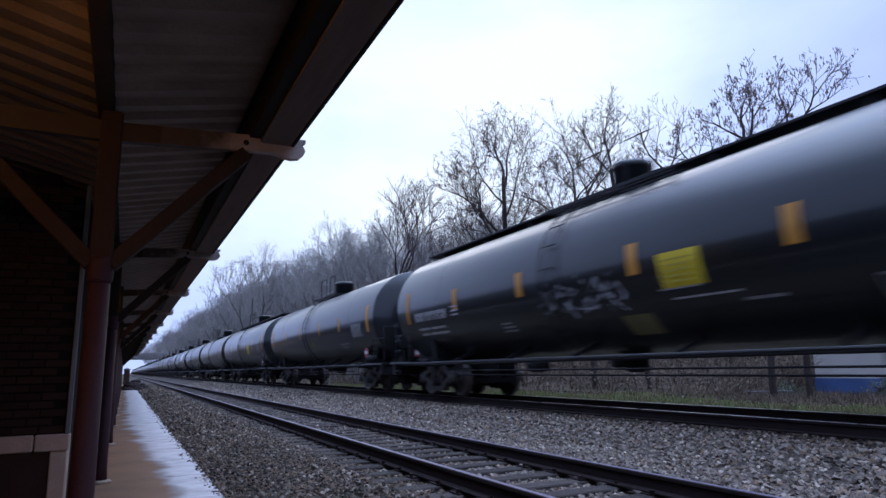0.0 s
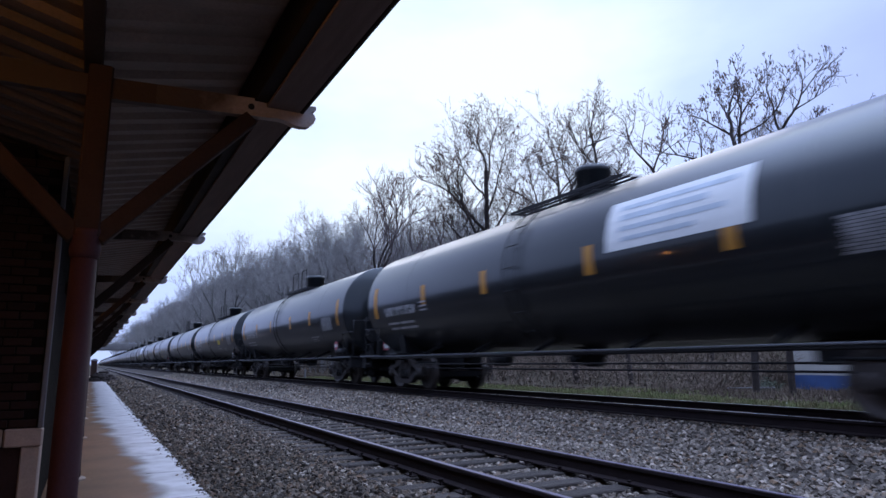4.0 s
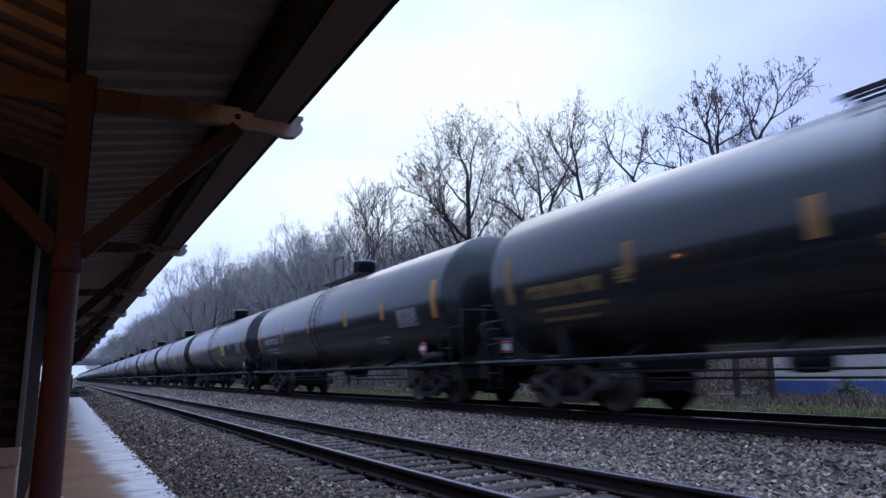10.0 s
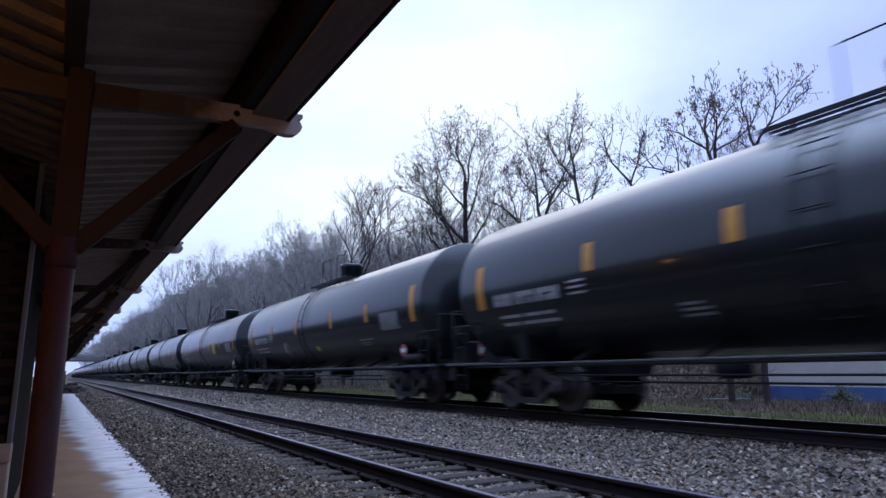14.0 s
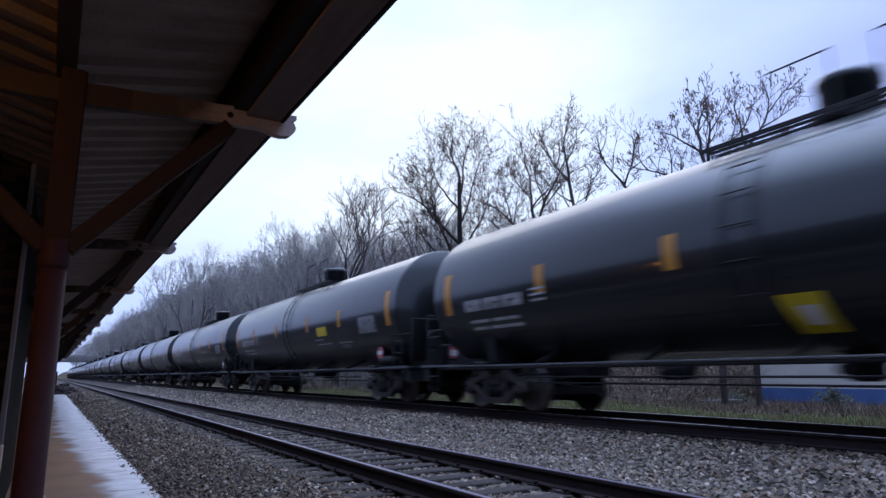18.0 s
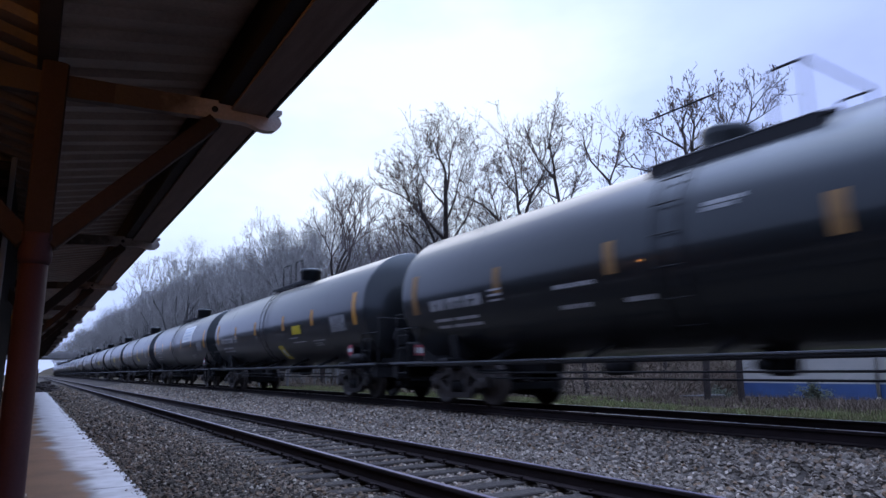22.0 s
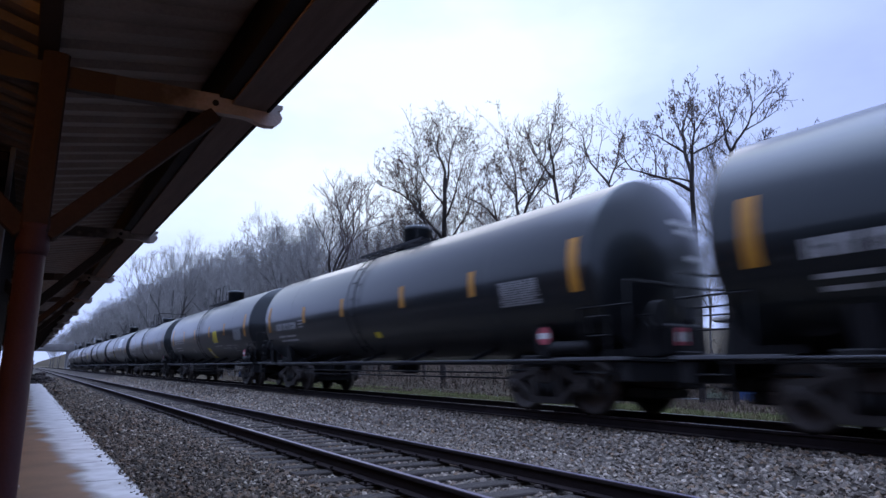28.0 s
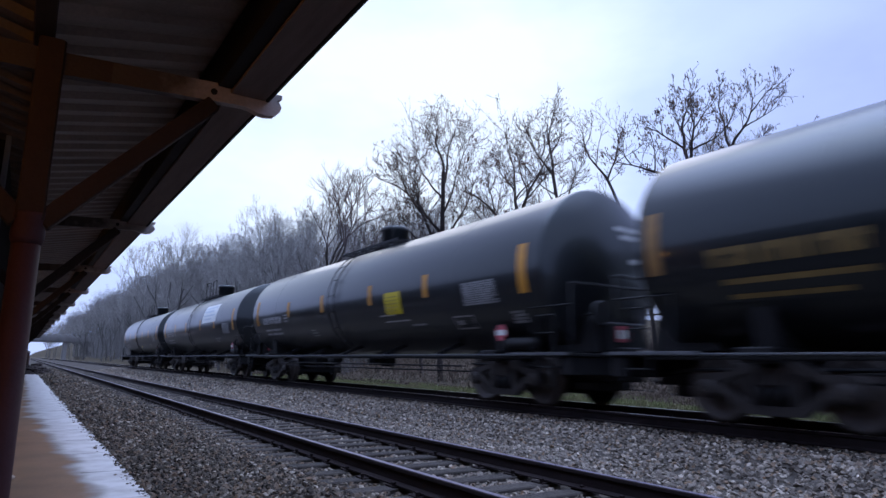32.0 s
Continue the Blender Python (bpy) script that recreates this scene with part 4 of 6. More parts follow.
def wheelset_mesh():
    g = Geo()
    for s in (-1, 1):
        x = s * 0.755
        pr = [(x - s * 0.07, 0.10), (x - s * 0.07, 0.38), (x - s * 0.085, 0.40), (x - s * 0.085, 0.485), (x - s * 0.055, 0.487), (x - s * 0.05, 0.462), (x + s * 0.055, 0.452), (x + s * 0.055, 0.40), (x + s * 0.02, 0.37), (x + s * 0.03, 0.16), (x + s * 0.08, 0.12), (x + s * 0.08, 0.09)]
        g.turned(pr, "x", 28)
    g.turned([(-1.05, 0.07), (1.05, 0.07)], "x", 12)
    for k in range(3):
        a = k * math.tau / 3
        g.box(-1.145, 0.05 * math.cos(a) - 0.02, 0.05 * math.sin(a) - 0.02, -1.13, 0.05 * math.cos(a) + 0.02, 0.05 * math.sin(a) + 0.02)
    return g.mesh("wheelset")


WHEELSET = wheelset_mesh()
STRIPE = on_tank(-0.11, 0.11, 2.19, 2.70).mesh("reflective_stripe")
STRIPE_HIGH = on_tank(-0.11, 0.11, 2.40, 2.88).mesh("reflective_stripe")
END_STRIPE = on_tank(-0.12, 0.12, 2.02, 2.92).mesh("end_stripe")
STRIPE_FADED, END_STRIPE_FADED = STRIPE.copy(), END_STRIPE.copy()
STRIPE_LOW = on_tank(-0.11, 0.11, 2.10, 2.58).mesh("reflective_stripe")
END_STRIPE_LOW = on_tank(-0.12, 0.12, 1.74, 2.60).mesh("end_stripe")


def bars(rows, g=None, lift=0.006):
    """Lines of unreadable writing: (s0, s1, z0, z1) each, broken into short strokes."""
    g = g or Geo()
    for s0, s1, z0, z1 in rows:
        on_tank(s0, s1, z0, z1, lift, 0, g)
    return g


def strokes(s0, s1, z0, z1, height, seed, gap=0.3, ragged=0.25):
    """Rows of bars of uneven length that stand for small print."""
    rng = random.Random(seed)
    rows = []
    z = z1
    while z - height >= z0:
        s = s0 + rng.uniform(0, 0.08)
        end = s1 - rng.uniform(0, ragged) * (s1 - s0)
        while s < end - 0.06:
            e = min(end, s + rng.uniform(0.12, 0.5))
            rows.append((s, e, z - height, z))
            s = e + rng.uniform(0.02, 0.05)
        z -= height * (1 + gap)
    return bars(rows)


def lettering(s0, s1, z0, z1, seed):
    """A line of large unreadable characters."""
    rng = random.Random(seed)
    rows, s, n = [], s0, 0
    while s < s1 - 0.08:
        n += 1
        w = rng.uniform(0.05, 0.075)
        if n % 9 == 0:
            s += 0.07
            continue
        k = rng.random()
        rows.append((s, s + w, z0, z1) if k < 0.4 else (s, s + w, z0, z0 + (z1 - z0) * 0.42) if k < 0.5 else (s, s + w * 0.55, z0, z1))
        if k >= 0.4:
            rows.append((s, s + w, z1 - 0.09, z1))
        s += w + 0.014
    return bars(rows)


def octagon(s, z, r, x):
    """An upright eight-sided plate that faces the near side."""
    g = Geo()
    n, t, c = Vector((-1, 0, 0)), Vector((0, 0, 1)), Vector((x, TANK_LEN / 2 - s, z))
    v = [tuple(c + Vector((0, 1, 0)) * r * math.cos(k * math.tau / 8 + 0.39) + t * r * math.sin(k * math.tau / 8 + 0.39) - n * q) for q in (0, 0.012) for k in range(8)]
    g.add(v, [tuple(range(8)), tuple(range(15, 7, -1))] + [(k, 8 + k, 8 + (k + 1) % 8, (k + 1) % 8) for k in range(8)])
    return g


def scrawl(s0, s1, z0, z1, seed, count=9, fat=0.055):
    """A spray-painted tag of angular strokes."""
    rng = random.Random(seed)
    g = Geo()
    w = (s1 - s0) / count
    for k in range(count):
        c, pts = s0 + w * (k + 0.5), []
        n = rng.randint(4, 7)
        ax, az = w * rng.uniform(0.45, 0.8), (z1 - z0) / 2 * rng.uniform(0.65, 1.0)
        up = rng.choice((-1, 1))
        for j in range(n):
            # strokes go up and down like hurried capitals
            pts.append((c + ax * rng.uniform(-1, 1), (z0 + z1) / 2 + az * up * rng.uniform(0.35, 1.0)))
            up = -up if rng.random() < 0.8 else up
        half = fat * rng.uniform(0.7, 1.3)
        v = []
        for j, (s, z) in enumerate(pts):
            a, b = pts[max(0, j - 1)], pts[min(n - 1, j + 1)]
            dx, dz = b[0] - a[0], b[1] - a[1]
            d = math.hypot(dx, dz) or 1
            for q in (-1, 1):
                ss, zz = s - dz / d * half * q, z + dx / d * half * q
                al = math.asin(max(-0.95, min(0.95, (zz - TANK_Z) / TANK_R)))
                rr = TANK_R + 0.005 + 0.0006 * k
                v.append((-rr * math.cos(al), TANK_LEN / 2 - ss, TANK_Z + rr * math.sin(al)))
        g.add(v, [(2 * j, 2 * j + 2, 2 * j + 3, 2 * j + 1) for j in range(n - 1)], True)
    return g


SHARED = {
    "name": lettering(1.35, 3.40, 2.04, 2.27, 4).mesh("reporting_mark"),
    "name_box": bars([(3.55, 3.95, 2.06, 2.10), (3.55, 3.95, 2.16, 2.20), (3.55, 3.95, 2.26, 2.30)]).mesh("small_print"),
    "line_a": bars([(1.4, 2.1, 1.80, 1.86)]).mesh("weight_line"),
    "line_b": bars([(2.2, 3.05, 1.80, 1.86)]).mesh("weight_line"),
    "line_c": bars([(1.45, 1.95, 1.66, 1.72)]).mesh("weight_line"),
    "line_d": bars([(2.05, 3.1, 1.66, 1.72)]).mesh("weight_line"),
    "panel": strokes(14.35, 15.5, 1.88, 2.36, 0.034, 3, 0.22, 0.04).mesh("data_panel"),
    "bars": bars([(12.65, 13.6, 1.705, 1.745), (12.72, 13.35, 1.57, 1.60), (12.70, 13.3, 1.63, 1.655)]).mesh("small_print"),
    "box": bars([(13.8, 14.5, 1.70, 1.73), (13.8, 14.5, 1.46, 1.49), (13.8, 13.83, 1.49, 1.70), (14.47, 14.5, 1.49, 1.70), (13.9, 14.1, 1.55, 1.64)]).mesh("inspection_panel"),
    "end_print": strokes(15.72, 16.2, 1.47, 1.73, 0.045, 8).mesh("end_print"),
    "line": bars([(10.61, 11.4, 1.875, 1.905), (10.8, 12.0, 1.725, 1.755)]).mesh("small_print"),
    "dash": bars([(12.0, 12.6, 1.60, 1.64), (5.7, 6.2, 1.52, 1.56), (5.7, 6.2, 1.60, 1.64), (5.7, 6.1, 1.68, 1.72)]).mesh("small_print"),
    "square": on_tank(11.0, 11.8, 1.90, 2.43, 0.007).mesh("yellow_sign"),
    "sign_line": bars([(11.1, 11.7, 2.30, 2.33)], None, 0.011).mesh("sign_line"),
    "low": on_tank(9.08, 9.62, 1.22, 1.69, 0.007, -0.05).mesh("yellow_sign"),
    "low_white": on_tank(9.26, 9.48, 1.32, 1.55, 0.010, -0.03).mesh("white_sign"),
    "tab": on_tank(8.75, 9.1, 1.54, 1.69, 0.007).mesh("yellow_sign"),
    "red": octagon(15.35, 1.34, 0.165, -1.27).mesh("hazard_placard"),
    "red_bar": Geo().box(-1.278, TANK_LEN / 2 - 15.49, 1.29, -1.272, TANK_LEN / 2 - 15.21, 1.39).mesh("placard_bar"),
    "holder": Geo().box(-1.255, TANK_LEN / 2 - 15.38, 0.97, -1.235, TANK_LEN / 2 - 15.32, 1.5).mesh("placard_post"),
    "rect": on_tank(11.0, 11.85, 2.0, 2.28, 0.007).mesh("yellow_sign"),
    "banner": on_tank(10.4, 14.0, 2.46, 3.36, 0.008).mesh("banner"),
    "blob": on_tank(10.55, 11.15, 2.62, 3.2, 0.011).mesh("blue_mark"),
    "short_banner": on_tank(10.6, 13.3, 2.50, 3.34, 0.008).mesh("banner"),
    "short_words": bars([(10.85, 13.05, 3.16, 3.24), (10.9, 12.6, 2.98, 3.08), (10.9, 12.9, 2.80, 2.88), (10.95, 12.4, 2.63, 2.70)], None, 0.013).mesh("banner_print"),
    "words": bars([(11.35, 12.2, 2.98, 3.14), (12.28, 13.0, 2.98, 3.14), (13.06, 13.8, 2.98, 3.14), (11.4, 12.4, 2.72, 2.88), (12.5, 13.4, 2.72, 2.88)], None, 0.013).mesh("banner_print"),
    "ochre": lettering(1.25, 3.35, 2.03, 2.27, 5).mesh("reporting_mark"),
    "ochre_box": strokes(3.5, 3.9, 2.05, 2.32, 0.05, 9).mesh("small_print"),
    "ochre_a": bars([(1.4, 3.2, 1.80, 1.87)]).mesh("weight_line"),
    "ochre_b": bars([(1.45, 2.9, 1.62, 1.68)]).mesh("weight_line"),
    "ochre_panel": strokes(7.4, 8.6, 1.85, 2.12, 0.06, 12).mesh("small_print"),
}

OCHRE_CARS = (2, 13, 40)
SQUARE_CARS = (1, 3, 15, 16, 17, 18, 20, 32, 33, 37, 41)
RECT_CARS = (8, 24, 29)
LOW_CARS = (15, 17, 18, 22, 23, 29, 32, 35, 37)
BANNER_CARS = (6, 12, 30, 39, 42)
TAB_CARS = (4, 10, 11, 19, 25, 26, 34, 36, 43)
WIDE = {2: (8.51, 9.04, 1.71, 1.98), 12: (9.9, 10.75, 1.90, 2.20), 22: (12.2, 12.7, 1.55, 1.80), 27: (13.55, 14.2, 1.90, 2.09), 39: (7.1, 7.8, 1.75, 2.02), 40: (9.9, 10.4, 1.40, 1.54), 1: (9.5, 10.2, 1.26, 1.58), 5: (13.35, 13.85, 1.74, 1.94), 31: (9.95, 11.0, 1.74, 1.92)}
BOARD_CARS = (1, 3)
LOW_TOPS = (27, 28, 38)
TAGS = {1: (7.4, 9.7, 1.62, 2.42, M_TAG), 3: (15.6, 16.1, 1.5, 2.7, M_TAG), 5: (2.2, 5.0, 1.3, 2.0, M_GREYLET), 12: (4.4, 6.2, 1.4, 2.1, M_DIRTYELLOW),
        17: (4.2, 5.2, 1.2, 1.6, M_GREYLET), 19: (5.2, 5.8, 1.34, 2.1, M_TAG), 22: (4.6, 6.8, 1.2, 2.2, M_TAGGREEN), 31: (4.7, 5.7, 1.35, 2.15, M_TAG), 38: (10.3, 11.6, 1.5, 2.1, M_TAG), 40: (4.6, 8.6, 1.5, 2.1, M_TAGGREEN)}


# where the orange stripes sit along the tank, in metres from its far end
SQUARE_STRIPES = (0.88, 4.1, 6.8, 10.0, 12.85, 16.1)
STRIPES = {1: (0.88, 3.84, 6.78, 10.15, 12.97, 16.2), 8: (0.75, 3.65, 6.2, 9.8, 12.9, 16.15), 9: (0.7, 3.9, 6.8, 10.27, 13.35, 16.2), 11: (0.6, 3.8, 6.6, 10.2, 13.05, 15.8),
           12: (1.05, 3.85, 6.5, 9.5, 12.95, 16.15), 14: (0.5, 4.0, 7.2, 10.8, 13.5, 16.4), 19: (0.7, 4.0, 7.1, 10.7, 13.5, 16.3), 24: (0.45, 3.25, 6.5, 10.1, 12.95, 16.3),
           27: (1.0, 4.0, 6.85, 10.2, 13.05, 16.2), 31: (0.7, 3.9, 6.9, 10.4, 13.15, 16.35), 36: (0.6, 4.1, 7.1, 10.6, 13.5, 16.4), 39: (1.05, 3.75, 6.85, 10.15, 12.95, 16.2),
           40: (0.4, 3.8, 6.8, 10.4, 13.4, 16.4), 41: (0.7, 4.1, 7.0, 10.2, 12.95, 16.3)}
# signs that sit further along on some cars
SHIFT = {("square", 1): -0.3, ("square", 3): -0.1, ("square", 16): 0.2, ("square", 17): -0.3, ("square", 32): -0.3, ("square", 15): -0.15, ("square", 37): -0.28, ("low", 17): 0.15, ("low_white", 17): 0.15, ("low", 22): -0.95, ("low", 23): -0.9, ("low", 32): -0.25,
         ("low_white", 22): -0.95, ("low_white", 23): -0.9, ("low_white", 32): -0.25, ("box", 32): 0.65, ("banner", 12): -0.75, ("short_banner", 39): 0.5}


def decals(k, car):
    """The stripes, writing and signs on one car."""
    def put(name, key, material, label=""):
        ob = part(name, SHARED[key], material, car, label, pose(0, -SHIFT.get((key, k), 0.0), 0))
        if name.endswith(("print", "panel", "mark", "dashes")):
            ob["kind"] = "stuff"
        return ob

    first, *middle, last = STRIPES.get(k, SQUARE_STRIPES if k in SQUARE_CARS else (0.70, 3.85, 6.75, 10.15, 12.95, 16.15))
    stripe_paint = M_FADED if k in LOW_TOPS or k in (5, 13, 40) else M_ORANGE
    for s in middle:
        part("reflective_stripe", STRIPE_HIGH if k in (12, 17, 18) else STRIPE_FADED if k in LOW_TOPS + (13, 40) else STRIPE_LOW if k == 5 else STRIPE, stripe_paint, car, at=pose(0, -s, 0))
    for s in (first, last):
        part("end_stripe", END_STRIPE_FADED if k in LOW_TOPS + (13, 40) else END_STRIPE_LOW if k == 5 else END_STRIPE, stripe_paint, car, at=pose(0, -s, 0))
    if k in OCHRE_CARS:
        put("reporting_mark", "ochre", M_OCHRE, "ochre painted lettering")
        put("small_print", "ochre_box", M_OCHRE)
        for key in ("ochre_a", "ochre_b"):
            put("weight_line", key, M_OCHRE)
        if k != 2:
            put("side_print", "ochre_panel", M_OCHRE)
    else:
        put("reporting_mark", "name", M_WHITE if k % 3 else M_GREYLET, "white painted lettering")
        put("small_print", "name_box", M_WHITE)
        for key in ("line_a", "line_b", "line_c", "line_d"):
            put("weight_line", key, M_WHITE if k % 4 else M_GREYLET)
    if k == 5:
        part("data_panel", strokes(14.7, 15.9, 2.10, 2.58, 0.06, k), M_GREYLET, car, "panel of small grey print")["kind"] = "stuff"
    else:
        put("data_panel", "panel", M_GREYLET, "panel of small grey print")
    if k % 5 != 1:
        put("side_print", "bars", M_GREYLET)
    if k in SQUARE_CARS:
        sign = put("yellow_sign", "square", M_YELLOW, "square yellow sign")
        for j in range(5):
            part("sign_line", SHARED["sign_line"], M_SIGNLINE, sign, "", pose(0, 0, -0.085 * j))
        put("underline", "line", M_WHITE)
        put("inspection_panel", "box", M_GREYLET)
        put("side_dashes", "dash", M_GREYLET)
        put("end_print", "end_print", M_GREYLET)
    if k in LOW_CARS:
        put("low_sign", "low", M_YELLOW, "slanted yellow sign")
        put("low_sign_corner", "low_white", M_BANNER)
    if k in TAB_CARS:
        put("yellow_tab", "tab", M_YELLOW, "small yellow sign")
    if k in WIDE:
        part("wide_sign", on_tank(*WIDE[k], 0.007), M_DIRTYELLOW if k in (1, 2) else M_YELLOW, car, "wide yellow sign")
    if k == 31:
        part("sign_corner", on_tank(9.95, 10.3, 1.92, 2.12, 0.007), M_YELLOW, car, "upright leg of the yellow sign")
    if k in RECT_CARS:
        put("wide_sign", "rect", M_YELLOW, "wide yellow sign")
        put("underline", "line", M_WHITE)
    if k in BANNER_CARS:
        long = k == 12
        banner = put("banner", "banner" if long else "short_banner", M_BANNER, "white banner with blue print")
        if long:
            part("blue_mark", SHARED["blob"], M_BLUE, banner)
        part("banner_print", SHARED["words" if long else "short_words"], M_BLUE if long else M_GREYBLUE, banner)
    red = put("hazard_placard", "red", M_RED, "red and white hazard placard")
    part("placard_bar", SHARED["red_bar"], M_BANNER, red)
    part("placard_post", SHARED["holder"], M_STEEL, red)
    if k in LOW_TOPS:
        if k == 28:
            for s, e, z in ((5.4, 6.4, 2.08), (5.45, 6.2, 1.74), (6.9, 7.5, 1.74)):
                part("weight_line", strokes(s, e, z, z + 0.08, 0.07, k), M_WHITE, car)
        else:
            part("extra_print", strokes(5.0, 5.9, 1.7, 2.2, 0.07, k), M_GREYLET, car)
        part("upper_print", strokes(8.4, 9.1, 2.75, 2.95, 0.06, k + 1), M_GREYLET, car)
        if k == 38:
            part("flank_print", strokes(7.6, 8.5, 1.5, 2.1, 0.06, k + 2), M_GREYLET, car)["kind"] = "stuff"
    if k in TAGS:
        s0, s1, z0, z1, m = TAGS[k]
        tag = part("graffiti", scrawl(s0, s1, z0, z1, k, 5, 0.035), m, car, "spray-painted tag")
        for j in range(8):
            w = (s1 - s0) / 8
            part("stroke", scrawl(s0 + w * (j - 0.3), s0 + w * (j + 1.3), z0 + 0.1, z1 - 0.1, k * 9 + j, 1, 0.03), m, tag)
    if k in BOARD_CARS:
        g = Geo().box(-0.42, -8.4, 4.16, 0.42, 8.4, 4.21, 0.006)
        board = part("running_board", g, M_STEEL, car, "full-length black running board")
        for y in (-7.5, -5, -2.5, 2.9, 5, 7.5):
            part("board_bracket", Geo().box(-0.38, y - 0.03, 4.0, 0.38, y + 0.03, 4.16), M_STEEL, board)


def low_housing(car, yd=0.5, back=0.0):
    """The fittings of the cars with a low cup-shaped housing, a boarded platform and railed ends."""
    for ob in list(car.children_recursive):
        if ob.name.startswith(("lid_handle", "manway_housing", "nozzle_ring", "top_platform", "platform_edge", "handrail")):
            bpy.data.objects.remove(ob)
    dome = part("manway_housing", Geo().turned([(3.95, 0.35), (4.12, 0.36), (4.30, 0.43), (4.40, 0.445), (4.44, 0.42), (4.46, 0.2)], "z", 24, (0, yd, 0)), M_TANK, car, "low black cup-shaped valve housing")
    part("lid_handle", Geo().path([(0, yd - 0.12, 4.44), (0, yd - 0.12, 4.50), (0, yd + 0.12, 4.50), (0, yd + 0.12, 4.44)], 0.014), M_STEEL, dome)
    part("nozzle_ring", Geo().turned([(3.95, 0.56), (4.10, 0.56), (4.11, 0.50)], "z", 24, (0, yd, 0)), M_STEEL, car)
    g = Geo()
    for s in (-1, 1):
        for k in range(5):
            x = s * (0.50 + 0.11 * k)
            g.box(x - 0.035, -1.4, 3.99 - 0.03 * k, x + 0.035, 1.25, 4.02 - 0.03 * k)
        for y in (-1.3, -0.6, 0.1, 0.8, 1.2):
            g.slab([(s * 0.46, 3.96), (s * 0.99, 3.82), (s * 0.99, 3.78), (s * 0.46, 3.92)], "y", y - 0.02, y + 0.02)
    part("top_platform", g, M_STEEL, car, "black slatted platform round the housing")
    for x0 in (-1.02, 0.99):
        part("platform_edge", Geo().box(x0, -1.42, 3.68, x0 + 0.03, 1.27, 3.86, 0.004), M_STEEL, car, "black edge board")
        part("edge_strip", Geo().box(x0 - 0.008, -1.42, 3.862, x0 + 0.038, 1.27, 3.882, 0.004), M_EDGE, car, "worn pale edge")
    x, z, b = -0.93, 4.68, back
    part("handrail", Geo().sweep([(x, 1.30 - b, 3.86), (x, 1.30 - b, z), (x, 0.03 - b, z), (x, 0.03 - b, 3.86)], 0.018), M_STEEL, car, "straight tubular handrail")
    part("handrail", Geo().sweep([(x, -0.76 - b, 3.86), (x, -0.76 - b, z - 0.03), (x, -0.80 - b, z), (x, -1.18 - b, z), (x + 0.05, -1.24 - b, z), (-x - 0.05, -1.24 - b, z), (-x, -1.18 - b, z), (-x, -0.80 - b, z), (-x, -0.76 - b, z - 0.03), (-x, -0.76 - b, 3.86)], 0.020), M_STEEL, car, "tubular handrail round the platform end")
    for q in (x, -x):
        part("stanchion", Geo().tube((q, -1.22 - b, 3.84), (q, -1.22 - b, z), 0.018), M_STEEL, car)


def train():
    model = build_car()
    cars = []
    for k in range(1, CARS + 1):
        car = model if k == 1 else copy_thing(model, pose(FAR_X, 0, FAR_Z))
        cars.append(car)
    sets = []
    for k, car in enumerate(cars, 1):
        car.matrix_basis = pose(FAR_X, tank_end(k, 0) - TANK_LEN / 2, FAR_Z)
        decals(k, car)
        if k in LOW_TOPS:
            low_housing(car, *((-0.25, 0.75) if k == 38 else (0.5, 0.0)))
        mark = ("a white banner" if k in BANNER_CARS else "ochre lettering" if k in OCHRE_CARS else "a spray-painted tag" if k in TAGS else "a square yellow sign" if k in SQUARE_CARS
                else "a slanted yellow sign" if k in LOW_CARS else "a small yellow sign" if k in TAB_CARS else "white lettering")
        if k in (32, 37, 40):
            # one bearing was fitted with a blue cap
            for ob in car.children_recursive:
                if ob.name.startswith("axle_cap") and ob.data.vertices[0].co.x < 0 and -6 < ob.data.vertices[0].co.y < 0:
                    ob.material_slots[0].link = "OBJECT"
                    ob.material_slots[0].material = M_BLUECAP
                    ob["label"] = "blue bearing cap"
        tagged(car, "black railway tank car with " + mark + " and orange stripes", "tank car", "tank cars of the train")
        for y in (-7.59, -5.81, 5.81, 7.59):
            w = part("wheelset", WHEELSET, M_WHEEL, car, "steel wheels on their axle", at=pose(0, y, 0.457))
            sets.append((k, y, w))
    return cars, sets


CAR_LIST, WHEEL_LIST = train()


def motions():
    """The train rolls by at an even speed; the wheels turn while they are near."""
    for k, car in enumerate(CAR_LIST, 1):
        walk(car, [(t, pose(FAR_X, tank_end(k, t) - TANK_LEN / 2, FAR_Z)) for t in (0, 16, 32)])
    for k, y, w in WHEEL_LIST:
        # passing time of this axle
        tp = (tank_end(k, 0) - TANK_LEN / 2 + y) / SPEED
        f0, f1 = max(0, round((tp - 1.5) * 30)), min(960, round((tp + 0.2) * 30))
        rows = [(0, pose(0, y, 0.457))]
        if f0 < 960 and f1 > 0 and f1 > f0:
            rows = [(f / 30, pose(0, y, 0.457, 85.0 * (f - f0))) for f in range(f0, f1 + 1)]
            if f0 > 0:
                rows = [(0, pose(0, y, 0.457))] + rows
        if rows[-1][0] < 32:
            rows.append((32, rows[-1][1]))
        walk(w, rows)


